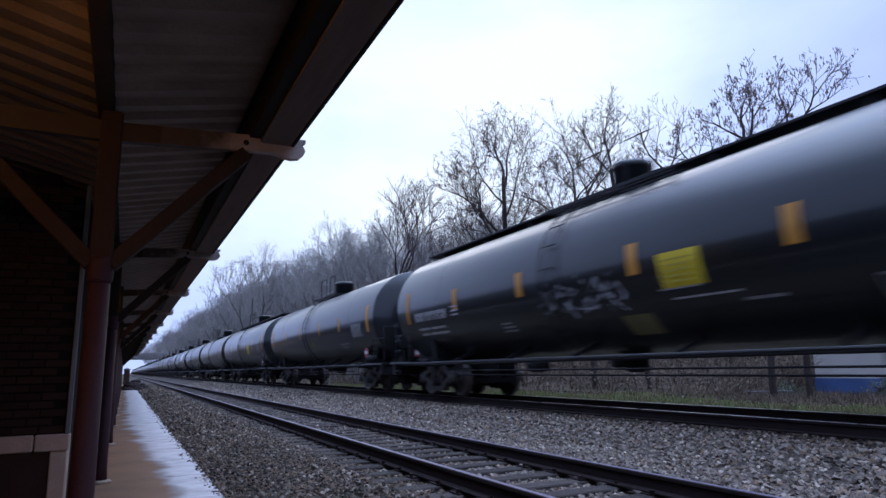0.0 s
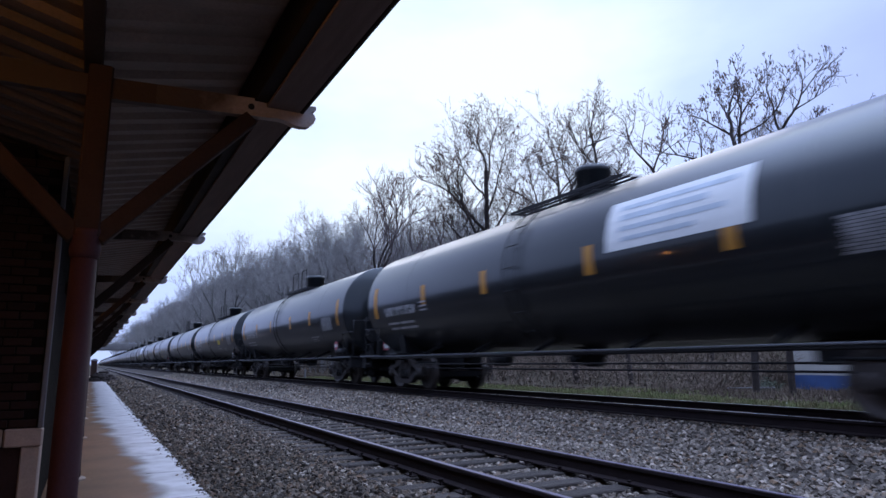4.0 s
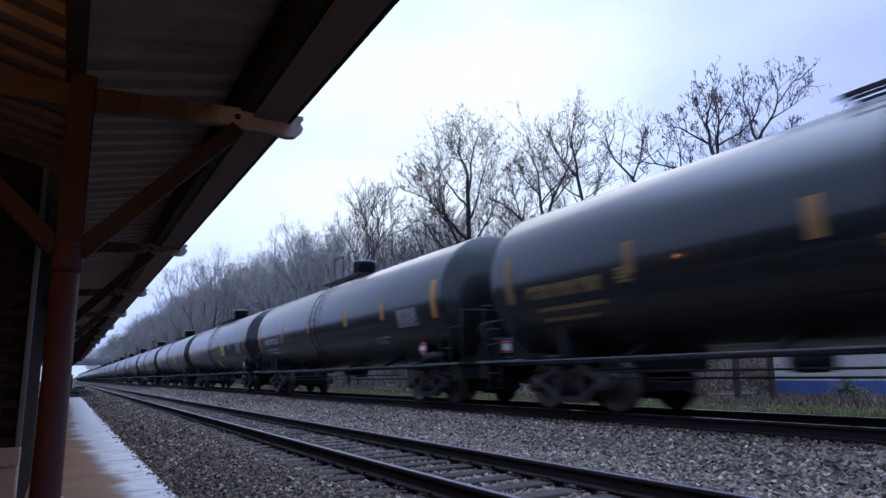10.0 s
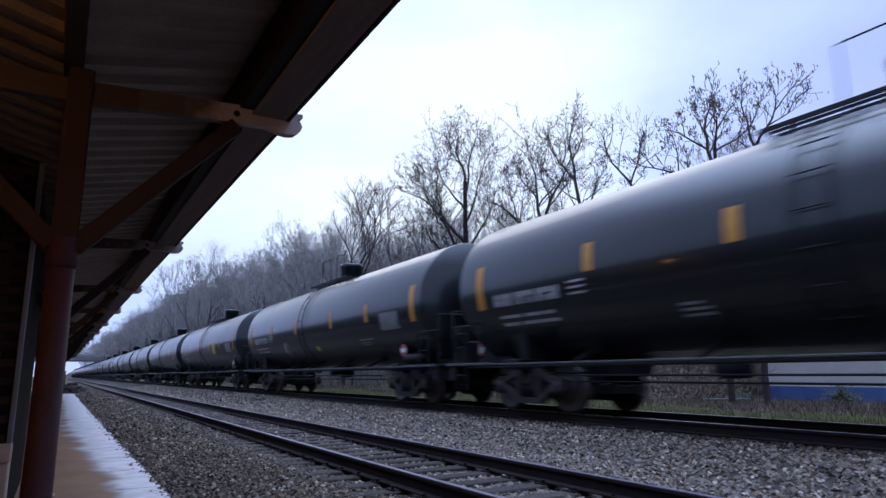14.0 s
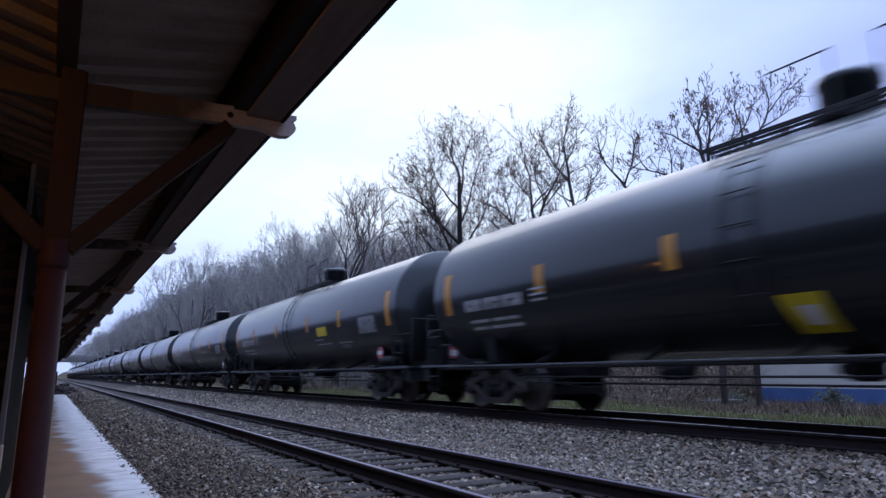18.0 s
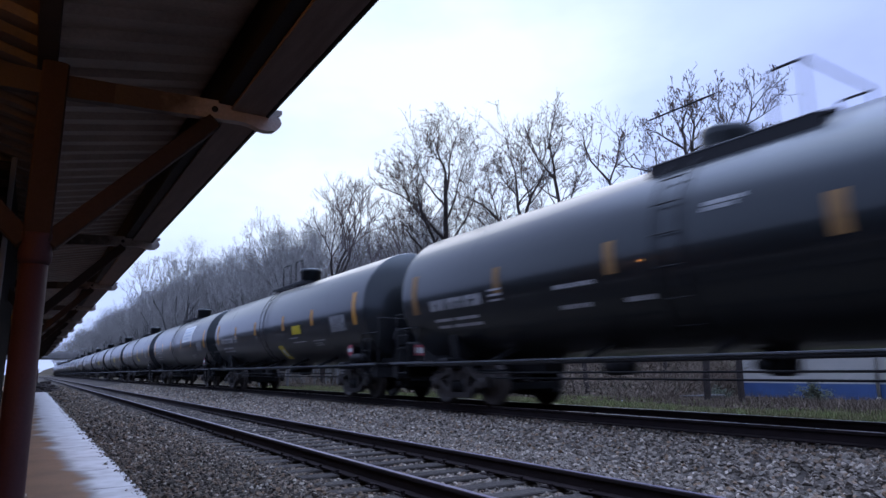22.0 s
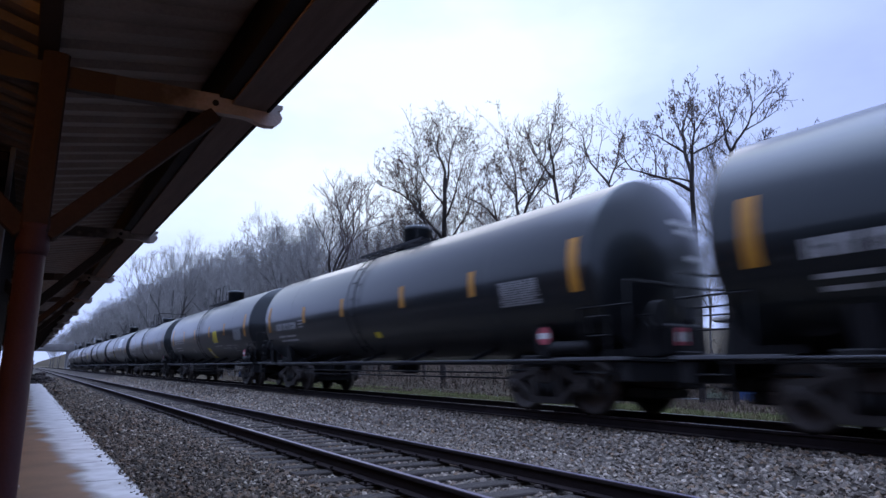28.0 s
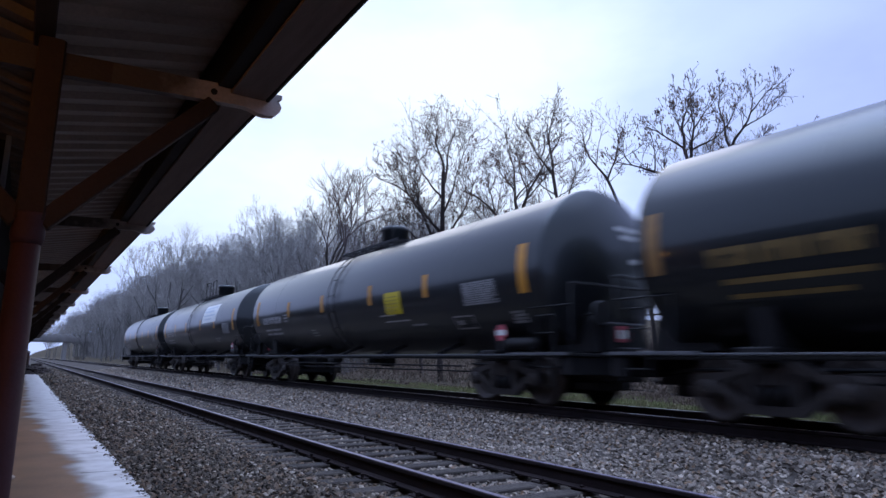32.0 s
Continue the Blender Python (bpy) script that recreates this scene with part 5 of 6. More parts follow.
# ---- trees ----
def grow(seed, height, levels=6, twist=0.5, split=0.62, lean=(0, 0), thick=0.012, first=0.30):
    """The limbs of a bare tree, as (from, to, radius, radius, level)."""
    rng = random.Random(seed)
    limbs, tips = [], []

    def branch(p, d, length, r, lev):
        n = 3 if lev < 3 else 2
        for i in range(n):
            d = (d + Vector((rng.uniform(-1, 1), rng.uniform(-1, 1), rng.uniform(-0.4, 0.9))) * 0.16 * twist * (1 + 0.35 * lev)).normalized()
            q = p + d * (length / n)
            r1 = r * (1 - 0.28 / n * (i + 1))
            limbs.append((p, q, r * (1 - 0.28 / n * i), r1, lev))
            if lev > 0 and lev < levels and rng.random() < 0.5:
                side = Vector((rng.uniform(-1, 1), rng.uniform(-1, 1), rng.uniform(-0.1, 0.9))).normalized()
                branch(q, (d * 0.55 + side * 0.8).normalized(), length * rng.uniform(0.4, 0.62), r1 * 0.45, min(levels, lev + 2))
            p = q
        if lev >= levels:
            tips.append(p)
            return
        kids = 3 if rng.random() < 0.38 else 2
        a0 = rng.uniform(0, math.tau)
        up = d.orthogonal().normalized()
        for j in range(kids):
            axis = Matrix.Rotation(a0 + j * math.tau / kids + rng.uniform(-0.5, 0.5), 3, d) @ up
            spread = rng.uniform(0.26, 0.72) * split / 0.62
            nd = (d * math.cos(spread) + axis * math.sin(spread) + Vector((0, 0, 0.12))).normalized()
            branch(p, nd, length * rng.uniform(0.62, 0.86), r * (0.76 if kids == 2 else 0.64), lev + 1)

    branch(Vector((0, 0, -0.3)), Vector((lean[0], lean[1], 1)).normalized(), height * first, height * thick, 0)
    top = max(q.z for _, q, _, _, _ in limbs)
    k = height / top
    return [(p * k, q * k, a, b, lev) for p, q, a, b, lev in limbs], [t * k for t in tips], rng


def tree(seed, at, height, pods=0.0, bark=None, label="", category="tree", group="", stem=None, **kw):
    limbs, tips, rng = grow(seed, height, **kw)
    wood, twigs = Geo(), Geo()
    for p, q, a, b, lev in limbs:
        if lev <= 2:
            wood.tube(p, q, a, 7, b, False)
        else:
            twigs.tube(p, q, max(a * 0.75, 0.0065), 3, max(b * 0.75, 0.0045), False)
    # fine twigs at the tips
    for tip in tips:
        for _ in range(3):
            d = Vector((rng.gauss(0, 1), rng.gauss(0, 1), rng.uniform(-0.2, 1.4))).normalized() * rng.uniform(0.10, 0.28)
            twigs.tube(tip, tip + d, 0.005, 3, 0.003, False)
    t = thing("bare_tree", label, category, group, at=at)
    part("trunk", wood.mesh("trunk", False), stem or M_BARK, t, "dark forked trunk and limbs")
    part("crown", twigs.mesh("crown", False), bark or M_TWIG, t, "crown of bare twigs")
    if pods:
        g = Geo()
        for tip in tips:
            if rng.random() > pods:
                continue
            for _ in range(rng.randint(1, 3)):
                c = tip + Vector((rng.uniform(-0.12, 0.12), rng.uniform(-0.12, 0.12), rng.uniform(-0.14, 0.06)))
                s = rng.uniform(0.022, 0.045)
                g.add([tuple(c + Vector(o) * s) for o in ((0.5, 0.1, 0), (-0.5, 0, 0.2), (0, 0.5, -0.2), (0.1, -0.5, 0), (0.1, 0, 1.5), (0.3, 0.1, -1.9))], [(0, 2, 4), (2, 1, 4), (1, 3, 4), (3, 0, 4), (2, 0, 5), (1, 2, 5), (3, 1, 5), (0, 3, 5)])
        part("seed_pod_cluster", g.mesh("seed_pod_cluster", False), M_POD, t, "dry hanging seed pods")["kind"] = "stuff"
    return t


def shaped_tree(seed, at, height, trunk, limbs, pods, label, group, fine=1.3, rank=150):
    """A bare tree with its main limbs laid by hand: each limb is (the limb it leaves, how far along that, its lean from the
    upright at its root and at its tip in degrees, its length, its thickness); the twigs grow from them at random."""
    wood, twigs, pod = Geo(), Geo(), Geo()
    lines = []

    def seed_pod(c, rng):
        s = rng.uniform(0.022, 0.042)
        pod.add([tuple(c + Vector(o) * s) for o in ((0.5, 0.1, 0), (-0.5, 0, 0.2), (0, 0.5, -0.2), (0.1, -0.5, 0), (0.1, 0, 1.5), (0.3, 0.1, -1.9))], [(0, 2, 4), (2, 1, 4), (1, 3, 4), (3, 0, 4), (2, 0, 5), (1, 2, 5), (3, 1, 5), (0, 3, 5)])

    def twig(p, d, length, r, lev, rng):
        n = 5 if lev == 0 else 4 if lev == 1 else 3
        for i in range(n):
            d = (d + Vector((rng.gauss(0, 1), rng.gauss(0, 1), rng.gauss(0.3, 0.8))) * 0.17).normalized()
            q = p + d * (length / n)
            twigs.tube(p, q, max(0.0085, r * (1 - 0.6 * i / n)), 4 if lev < 2 else 3, max(0.0062, r * (1 - 0.6 * (i + 1) / n)), False)
            p = q
            if lev < 3 and i > 0 and rng.random() < (0.85, 0.75, 0.45)[lev] * fine:
                turn = Vector((rng.gauss(0, 1), rng.gauss(0, 1), rng.gauss(0.3, 0.7))).normalized()
                twig(p, (d * 0.85 + turn * 0.65).normalized(), length * rng.uniform(0.42, 0.70), r * 0.6, lev + 1, rng)
        if pods and p.z > pods[0] * height and rng.random() < pods[1]:
            for _ in range(rng.randint(1, 3)):
                seed_pod(p + Vector((rng.gauss(0, 0.06), rng.gauss(0, 0.06), rng.uniform(-0.12, 0.05))), rng)

    for index, (owner, far, lean0, lean1, length, thick) in enumerate([(None, 0, *trunk)] + limbs):
        rng = random.Random(seed * 101 + index)
        if owner is None:
            p, depth = Vector((0, 0, -0.3)), 0.0
        else:
            line = lines[owner]
            k = far * (len(line) - 1)
            a = min(int(k), len(line) - 2)
            p, depth = line[a].lerp(line[a + 1], k - a), rng.uniform(-0.55, 0.55)
        n = max(5, int(length / 0.4))
        line, sway = [p], rng.uniform(0, 6.28)
        for i in range(n):
            u = (i + 0.5) / n
            lean = radians(lean0 + (lean1 - lean0) * u + 9 * math.sin(sway + 5.2 * u) * (0.1 if owner is None else 1.0) + rng.gauss(0, 1.2 if owner is None else 4))
            d = Vector((math.sin(lean), depth * (1 - 0.5 * u) + rng.gauss(0, 0.07), math.cos(lean))).normalized()
            q = p + d * (length / n)
            r0, r1 = [(1.12 if rank == 150 else 0.9) * thick * (1 - (0.35 if owner is None else 0.70) * w / n) for w in (i, i + 1)]
            wood.tube(p, q, r0, 7, r1, False)
            line.append(q)
            p = q
            if owner is not None and u > 0.2:
                for _ in range(2 if rng.random() < 0.3 * fine else 1):
                    turn = Vector((rng.gauss(0, 1), rng.gauss(0, 1), rng.gauss(0.35, 0.8))).normalized()
                    twig(p, (d * 0.75 + turn * 0.75).normalized(), min(1.9, 0.5 * length) * rng.uniform(0.4, 1.0), max(0.011, r1 * 0.42), 0 if length > 1.6 else 1, rng)
        if owner is not None:
            for _ in range(2):
                twig(p, (d + Vector((rng.gauss(0, 0.4), rng.gauss(0, 0.4), 0.1))).normalized(), min(1.2, 0.33 * length), max(0.011, r1 * 0.8), 1, rng)
        lines.append(line)
    k = height / sorted(v[2] for v in twigs.v)[-len(twigs.v) // rank]
    for g in (wood, twigs, pod):
        g.v = [(x * k, y * k, z * k) for x, y, z in g.v]
    t = thing("bare_tree", label, "tree", group, at=at)
    part("trunk", wood.mesh("trunk", False), M_BARK, t, "dark forked trunk and limbs")
    part("crown", twigs.mesh("crown", False), M_DARKTWIG, t, "crown of bare twigs")
    if pods:
        part("seed_pod_cluster", pod.mesh("seed_pod_cluster", False), M_POD, t, "dry hanging seed pods")["kind"] = "stuff"
    return t


def trees():
    place = lambda x, y, turn=0: pose(x, y, land(x, y) - 0.05, 0, 0, turn)
    facing = lambda x, y: place(x, y, -math.degrees(math.atan2(x + 4.05, y)))
    # a forked locust whose long lower limb reaches out over the track
    shaped_tree(5, facing(13.6, 12.55), 11.1 - land(13.6, 12.55), (0, 1, 8.3, 0.13), [
        (0, 1.0, -6, 6, 2.7, 0.085), (0, 0.97, 12, 0, 2.1, 0.085), (1, 0.35, -36, -64, 1.5, 0.05), (2, 0.45, 58, 48, 1.5, 0.045), (2, 0.8, 42, 28, 1.3, 0.035),
        (0, 0.965, -78, -92, 1.1, 0.05), (0, 0.925, -52, -80, 2.3, 0.075), (7, 0.6, 4, -12, 1.3, 0.03), (7, 0.95, -34, 0, 0.9, 0.03), (6, 0.8, -14, 5, 0.7, 0.025),
        (1, 0.6, -24, -5, 1.0, 0.03), (1, 0.65, 26, 10, 1.0, 0.03), (2, 0.9, -12, 10, 1.0, 0.03), (3, 0.6, -20, 0, 0.7, 0.025), (4, 0.6, 10, 25, 0.7, 0.02), (1, 0.25, 24, 40, 1.0, 0.025)],
        (0.66, 0.8), "twisted bare locust tree with seed pods by the tracks", "locust trees", 0.95, 2000)
    shaped_tree(6, facing(14.12, 11.75), 10.9 - land(14.12, 11.75), (1, 4, 9.2, 0.12), [
        (0, 1.0, -27, -4, 1.8, 0.06), (0, 1.0, 36, 10, 1.8, 0.06), (2, 0.75, 30, 52, 1.3, 0.03), (1, 0.45, 24, 34, 1.2, 0.035), (1, 0.85, -10, 12, 1.0, 0.03),
        (0, 0.97, 74, 82, 1.5, 0.035), (0, 0.86, 60, 74, 2.3, 0.05), (7, 0.6, -16, 10, 0.8, 0.03), (2, 0.45, 58, 72, 1.2, 0.03), (9, 0.6, 30, 60, 0.8, 0.025),
        (0, 0.98, -46, -20, 0.7, 0.03), (0, 0.80, -30, -8, 1.7, 0.03), (6, 0.6, 40, 20, 0.7, 0.025)],
        (0.7, 0.25), "forked bare tree with spreading limbs by the tracks", "bare trees", 0.95, 2000)
    shaped_tree(8, facing(14.2, 18.2), 12.4 - land(14.2, 18.2), (-3, -8, 9.9, 0.12), [
        (0, 1.0, -3, 8, 2.6, 0.07), (0, 1.0, -32, -24, 2.5, 0.06), (0, 0.88, 46, 66, 1.3, 0.03), (0, 0.9, -56, -40, 1.5, 0.04), (1, 0.35, 24, 10, 1.9, 0.04),
        (1, 0.5, -18, 5, 1.4, 0.035), (2, 0.4, 16, 5, 1.6, 0.035), (2, 0.6, -46, -24, 1.1, 0.03), (0, 0.8, 26, 36, 2.3, 0.05), (0, 0.8, -24, -10, 2.1, 0.04), (9, 0.5, 8, 20, 1.2, 0.03)],
        (0.8, 0.10), "slender bare tree with upright twigs", "bare trees", 1.1, 2000)
    shaped_tree(9, facing(16.5, 16.3), 12.4 - land(16.5, 16.3), (-1, -22, 9.9, 0.11), [
        (0, 1.0, -34, -8, 2.6, 0.065), (0, 0.985, 22, -3, 2.4, 0.055), (2, 0.3, 52, 60, 1.5, 0.03), (1, 0.3, 22, 10, 1.4, 0.03), (1, 0.6, -26, -5, 1.1, 0.03),
        (2, 0.75, 26, 18, 1.0, 0.03), (1, 0.75, 16, 5, 1.2, 0.03), (0, 0.97, 46, 30, 0.8, 0.025), (0, 0.8, -40, -20, 1.8, 0.035)],
        (0.85, 0.06), "leaning forked bare tree", "bare trees", 1.0, 2000)
    shaped_tree(14, facing(14.0, 21.2), 12.2, (0, -3, 8.8, 0.15), [
        (0, 1.0, -16, -4, 4.2, 0.09), (0, 0.9, -42, -66, 3.8, 0.08), (0, 0.98, 14, 24, 3.9, 0.08), (0, 0.72, -52, -28, 4.2, 0.075), (1, 0.3, 30, 40, 2.3, 0.05),
        (1, 0.45, -40, -14, 2.2, 0.045), (2, 0.5, -20, 5, 2.0, 0.04), (3, 0.4, -18, 6, 2.2, 0.045), (3, 0.3, 50, 35, 2.2, 0.045), (0, 0.75, 46, 22, 3.6, 0.065), (4, 0.5, -5, 12, 2.4, 0.045)],
        (0.7, 0.40), "bare locust tree with seed pods", "locust trees")
    shaped_tree(23, facing(14.0, 27.9), 15.2, (1, -1, 12.0, 0.16), [
        (0, 1.0, -7, -1, 3.6, 0.08), (0, 0.93, 9, 12, 3.4, 0.065), (0, 0.70, -38, -56, 4.2, 0.08), (0, 0.56, -26, -8, 5.4, 0.09), (0, 0.80, 28, 14, 3.6, 0.06), (0, 0.86, -26, -30, 3.2, 0.06),
        (3, 0.5, -10, -20, 2.2, 0.045), (4, 0.55, -46, -26, 2.4, 0.045), (0, 0.62, 36, 16, 4.0, 0.07), (0, 0.5, -44, -22, 4.2, 0.07), (3, 0.75, -16, 0, 1.9, 0.035), (0, 0.48, 44, 22, 3.8, 0.06), (1, 0.3, -30, -14, 1.7, 0.035)],
        (0.55, 0.50), "tall bare locust tree with clumps of seed pods", "locust trees")
    shaped_tree(31, facing(14.6, 30.6), 10.8, (-4, -6, 6.6, 0.11), [
        (0, 1.0, -14, -8, 4.4, 0.07), (0, 0.9, 18, 12, 4.2, 0.065), (0, 0.7, -46, -24, 4.4, 0.06), (0, 0.8, 40, 16, 3.6, 0.055), (1, 0.4, -34, -18, 2.4, 0.04), (2, 0.4, 30, 16, 2.4, 0.04)],
        (0.6, 0.2), "many-stemmed bare tree in the thicket", "bare trees")
    shaped_tree(37, facing(32.0, 22.2), 12.5, (2, 1, 4.6, 0.09), [
        (0, 1.0, -8, 4, 4.0, 0.06), (0, 0.8, 16, 6, 4.2, 0.06), (0, 0.6, -20, -4, 4.0, 0.05), (0, 0.5, 34, 14, 4.0, 0.05), (1, 0.4, 24, 12, 1.8, 0.03)],
        None, "slim bare tree behind the low building", "bare trees")
    shaped_tree(41, facing(32.5, 19.2), 12.0, (-2, 2, 4.2, 0.09), [
        (0, 1.0, -10, 0, 3.6, 0.06), (0, 0.9, 20, 10, 3.8, 0.06), (0, 0.6, -30, -6, 3.6, 0.05), (1, 0.4, -30, -14, 1.8, 0.03)],
        None, "slim bare tree behind the low building", "bare trees")
    tree(24, place(15.0, 36.7, 120), 12.2, 0.25, None, "bare tree in the thicket", group="bare trees", twist=0.7)
    tree(51, place(14.0, 44.5, 0), 16.6, 0.1, None, "tall pale bare tree", group="bare trees", twist=0.8, split=0.58, levels=7)
    tree(71, place(33.0, 15.5, 0), 13.0, 0.2, M_DARKTWIG, "bare tree behind the low building", group="bare trees", twist=0.7)
    protos = [tree(100 + i, place(16, 50 + 9 * i, 30 * i), 13.0 + i, 0.0, M_HAZETWIG, "bare tree of the lineside wood", "tree", "trees of the wood", M_HAZEBARK, levels=7, twist=0.6, split=0.52, first=0.30, thick=0.0100) for i in range(4)]
    rng = random.Random(4)
    n = 0
    y = 47.0
    while y < 340 and n < 230:
        for x in (13.5, 19, 26, 35, 46)[: 4 if y < 150 else 5]:
            if rng.random() < 0.12:
                continue
            xx, yy = x + rng.uniform(-2, 3), y + rng.uniform(-2.5, 2.5)
            m = place(xx, yy, rng.uniform(0, 360))
            c = copy_thing(protos[n % 4], m)
            k = rng.uniform(0.8, 1.04) * (1.0 if yy < 90 else 1.15)
            c.scale = (k, k, k)
            n += 1
        y += 4.2 + y * 0.012
    # the wood goes on past the bridge
    for i in range(70):
        xx, yy = rng.uniform(9, 60), rng.uniform(345, 620)
        c = copy_thing(protos[i % 4], place(xx, yy, rng.uniform(0, 360)))
        k = rng.uniform(1.1, 1.6)
        c.scale = (k, k, k)
    # unseen trees added behind the low building, to darken what the tanks mirror
    for i in range(64):
        xx, yy = rng.uniform(32, 62), -75 + 80 * (i + rng.random()) / 64
        c = copy_thing(protos[i % 4], place(xx, yy, rng.uniform(0, 360)))
        k = rng.uniform(0.95, 1.35)
        c.scale = (k, k, k)
    # an unseen row added along the line behind the camera, darkening the mirrored sky
    for i in range(26):
        xx, yy = rng.uniform(11.5, 16.5), -16 - 75 * (i + rng.random()) / 26
        c = copy_thing(protos[i % 4], place(xx, yy, rng.uniform(0, 360)))
        k = rng.uniform(0.9, 1.2)
        c.scale = (k, k, k)
    # slim stems and saplings that fill the wood
    g = Geo()
    for _ in range(14000):
        y = 40 + 280 * rng.random() ** 1.6
        x = rng.uniform(14, 24 + y * 0.16)
        h = rng.uniform(3.0, 9.5)
        z = land(x, y)
        w = rng.uniform(0.015, 0.05) * (1 + y / 200)
        p, d = Vector((x, y, z - 0.2)), Vector((rng.gauss(0, 0.12), rng.gauss(0, 0.12), 1))
        q = p + d * h
        g.tube(p, q, w, 3, w * 0.25, False)
        for _ in range(4):
            u = rng.uniform(0.35, 0.9)
            e = p + d * h * u
            g.tube(e, e + Vector((rng.gauss(0, 0.7), rng.gauss(0, 0.7), rng.uniform(0.4, 1.5))) * h * 0.16, w * 0.45, 3, w * 0.15, False)
    solid("saplings", g.mesh("saplings", False), M_HAZETWIG, "thin stems that fill the wood, paled to grey for haze", "saplings", kind="stuff")
    for x, y, k in ((20, 31, 0.62), (24, 38, 0.7), (19, 37, 0.7), (26, 31, 0.6), (20, 44, 0.75), (18, 25.5, 0.5), (19, 21, 0.42), (32, 6, 0.8), (36, 2, 0.8), (33, -3, 0.8), (38, 9, 0.75), (31, 24, 0.5), (20.3, 15.3, 0.70), (22.2, 15.7, 0.74), (24.4, 15.4, 0.74), (35, 5, 0.8), (37, -1, 0.8), (42, 4, 0.8)):
        c = copy_thing(protos[int(x + y) % 4], place(x, y, x * 37 % 360))
        c.scale = (k, k, k)


trees()


# ---- verge, building, bridge ----
def verge():
    rng = random.Random(21)
    g = Geo()
    for _ in range(600):
        y = rng.uniform(3, 60)
        x = rng.uniform(10.2, 13.5) + 0.5 * noise.noise((y * 0.3, 0, 0))
        if y < 14.5 and rng.random() < 0.85:
            continue
        h = rng.uniform(0.1, 0.4) * (0.6 + 0.6 * noise.noise((x * 0.6, y * 0.4, 2)) + 0.3)
        if h < 0.1:
            continue
        z = land(x, y) - 0.03
        dx, dy = rng.uniform(-0.25, 0.25) * h, rng.uniform(-0.3, 0.3) * h
        w = rng.uniform(0.006, 0.016)
        g.add([(x - w, y - w, z), (x + w, y + w, z), (x + dx * 0.5 + w, y + dy * 0.5 - w, z + h * 0.6), (x + dx * 0.5 - w, y + dy * 0.5 + w, z + h * 0.6), (x + dx, y + dy, z + h)], [(0, 1, 2, 3), (3, 2, 4)])
    # dead grass stands in tufts before the blue wall
    for _ in range(900):
        tx, ty = rng.uniform(11.3, 17.7), rng.uniform(3, 15)
        tall = rng.uniform(0.14, 0.42) * (0.75 + 0.6 * noise.noise((tx * 0.5, ty * 0.5, 7)))
        for _ in range(14):
            x, y = tx + rng.gauss(0, 0.10), ty + rng.gauss(0, 0.14)
            z, h, w = land(x, y) - 0.02, tall * rng.uniform(0.5, 1.1), rng.uniform(0.006, 0.013)
            a = rng.uniform(0, 3.14)
            dx, dy = rng.gauss(0, 0.4) * h, rng.gauss(0, 0.4) * h
            g.add([(x - w * math.cos(a), y - w * math.sin(a), z), (x + w * math.cos(a), y + w * math.sin(a), z), (x + dx, y + dy, z + h)], [(0, 1, 2)])
    for _ in range(300):
        y = rng.uniform(14.6, 95)
        x = rng.uniform(12.8, 17.5)
        h = rng.uniform(0.4, 1.5) * (0.7 + 0.5 * noise.noise((x * 0.5, y * 0.35, 5)))
        z = land(x, y) - 0.05
        w = rng.uniform(0.008, 0.02) * (1 + y / 80)
        p = Vector((x, y, z))
        d = Vector((rng.gauss(0, 0.5), rng.gauss(0, 0.5), 1))
        q = p + d * h * 0.6
        e = q + (d * 0.4 + Vector((rng.gauss(0, 0.35), rng.gauss(0, 0.35), rng.uniform(-0.5, 0.1)))) * h * 0.6
        g.tube(p, q, w, 3, w * 0.6, False)
        g.tube(q, e, w * 0.6, 3, w * 0.25, False)
    # a thicket of dead canes in front of the wood
    for _ in range(5200):
        y = 14.4 + 75 * rng.random() ** 1.7
        x = rng.uniform(13.6, 21.0)
        h = rng.uniform(0.5, 2.3) * (0.75 + 0.6 * noise.noise((x * 0.4, y * 0.3, 4)))
        z = land(x, y) - 0.05
        w = rng.uniform(0.006, 0.016) * (1 + y / 60)
        p, d = Vector((x, y, z)), Vector((rng.gauss(0, 0.5), rng.gauss(0, 0.5), 1))
        q = p + d * h * 0.6
        e = q + (d + Vector((rng.gauss(0, 0.5), rng.gauss(0, 0.5), rng.uniform(-0.6, 0)))) * h * 0.4
        g.tube(p, q, w, 3, w * 0.7, False)
        g.tube(q, e, w * 0.7, 3, w * 0.3, False)
    # low tangles that still hold dry leaves
    for _ in range(260):
        y = 14.6 + 55 * rng.random() ** 1.6
        x = rng.uniform(13.4, 20.5)
        wide, tall, z = rng.uniform(0.35, 0.9), rng.uniform(0.3, 1.1), land(x, y)
        for _ in range(70):
            c = Vector((x + rng.gauss(0, 0.5) * wide, y + rng.gauss(0, 0.5) * wide, z + abs(rng.gauss(0, 0.5)) * tall))
            u = Vector((rng.gauss(0, 1), rng.gauss(0, 1), rng.gauss(0, 0.8))).normalized() * rng.uniform(0.04, 0.10)
            w = u.orthogonal().normalized() * u.length * 0.45
            g.add([tuple(c - u), tuple(c + w), tuple(c + u), tuple(c - w)], [(0, 1, 2, 3)])
    solid("dry_brush", g.mesh("dry_brush", False), M_BRUSH, "tangled brown brambles and dead stalks along the verge", "brush", kind="stuff")
    g = Geo()
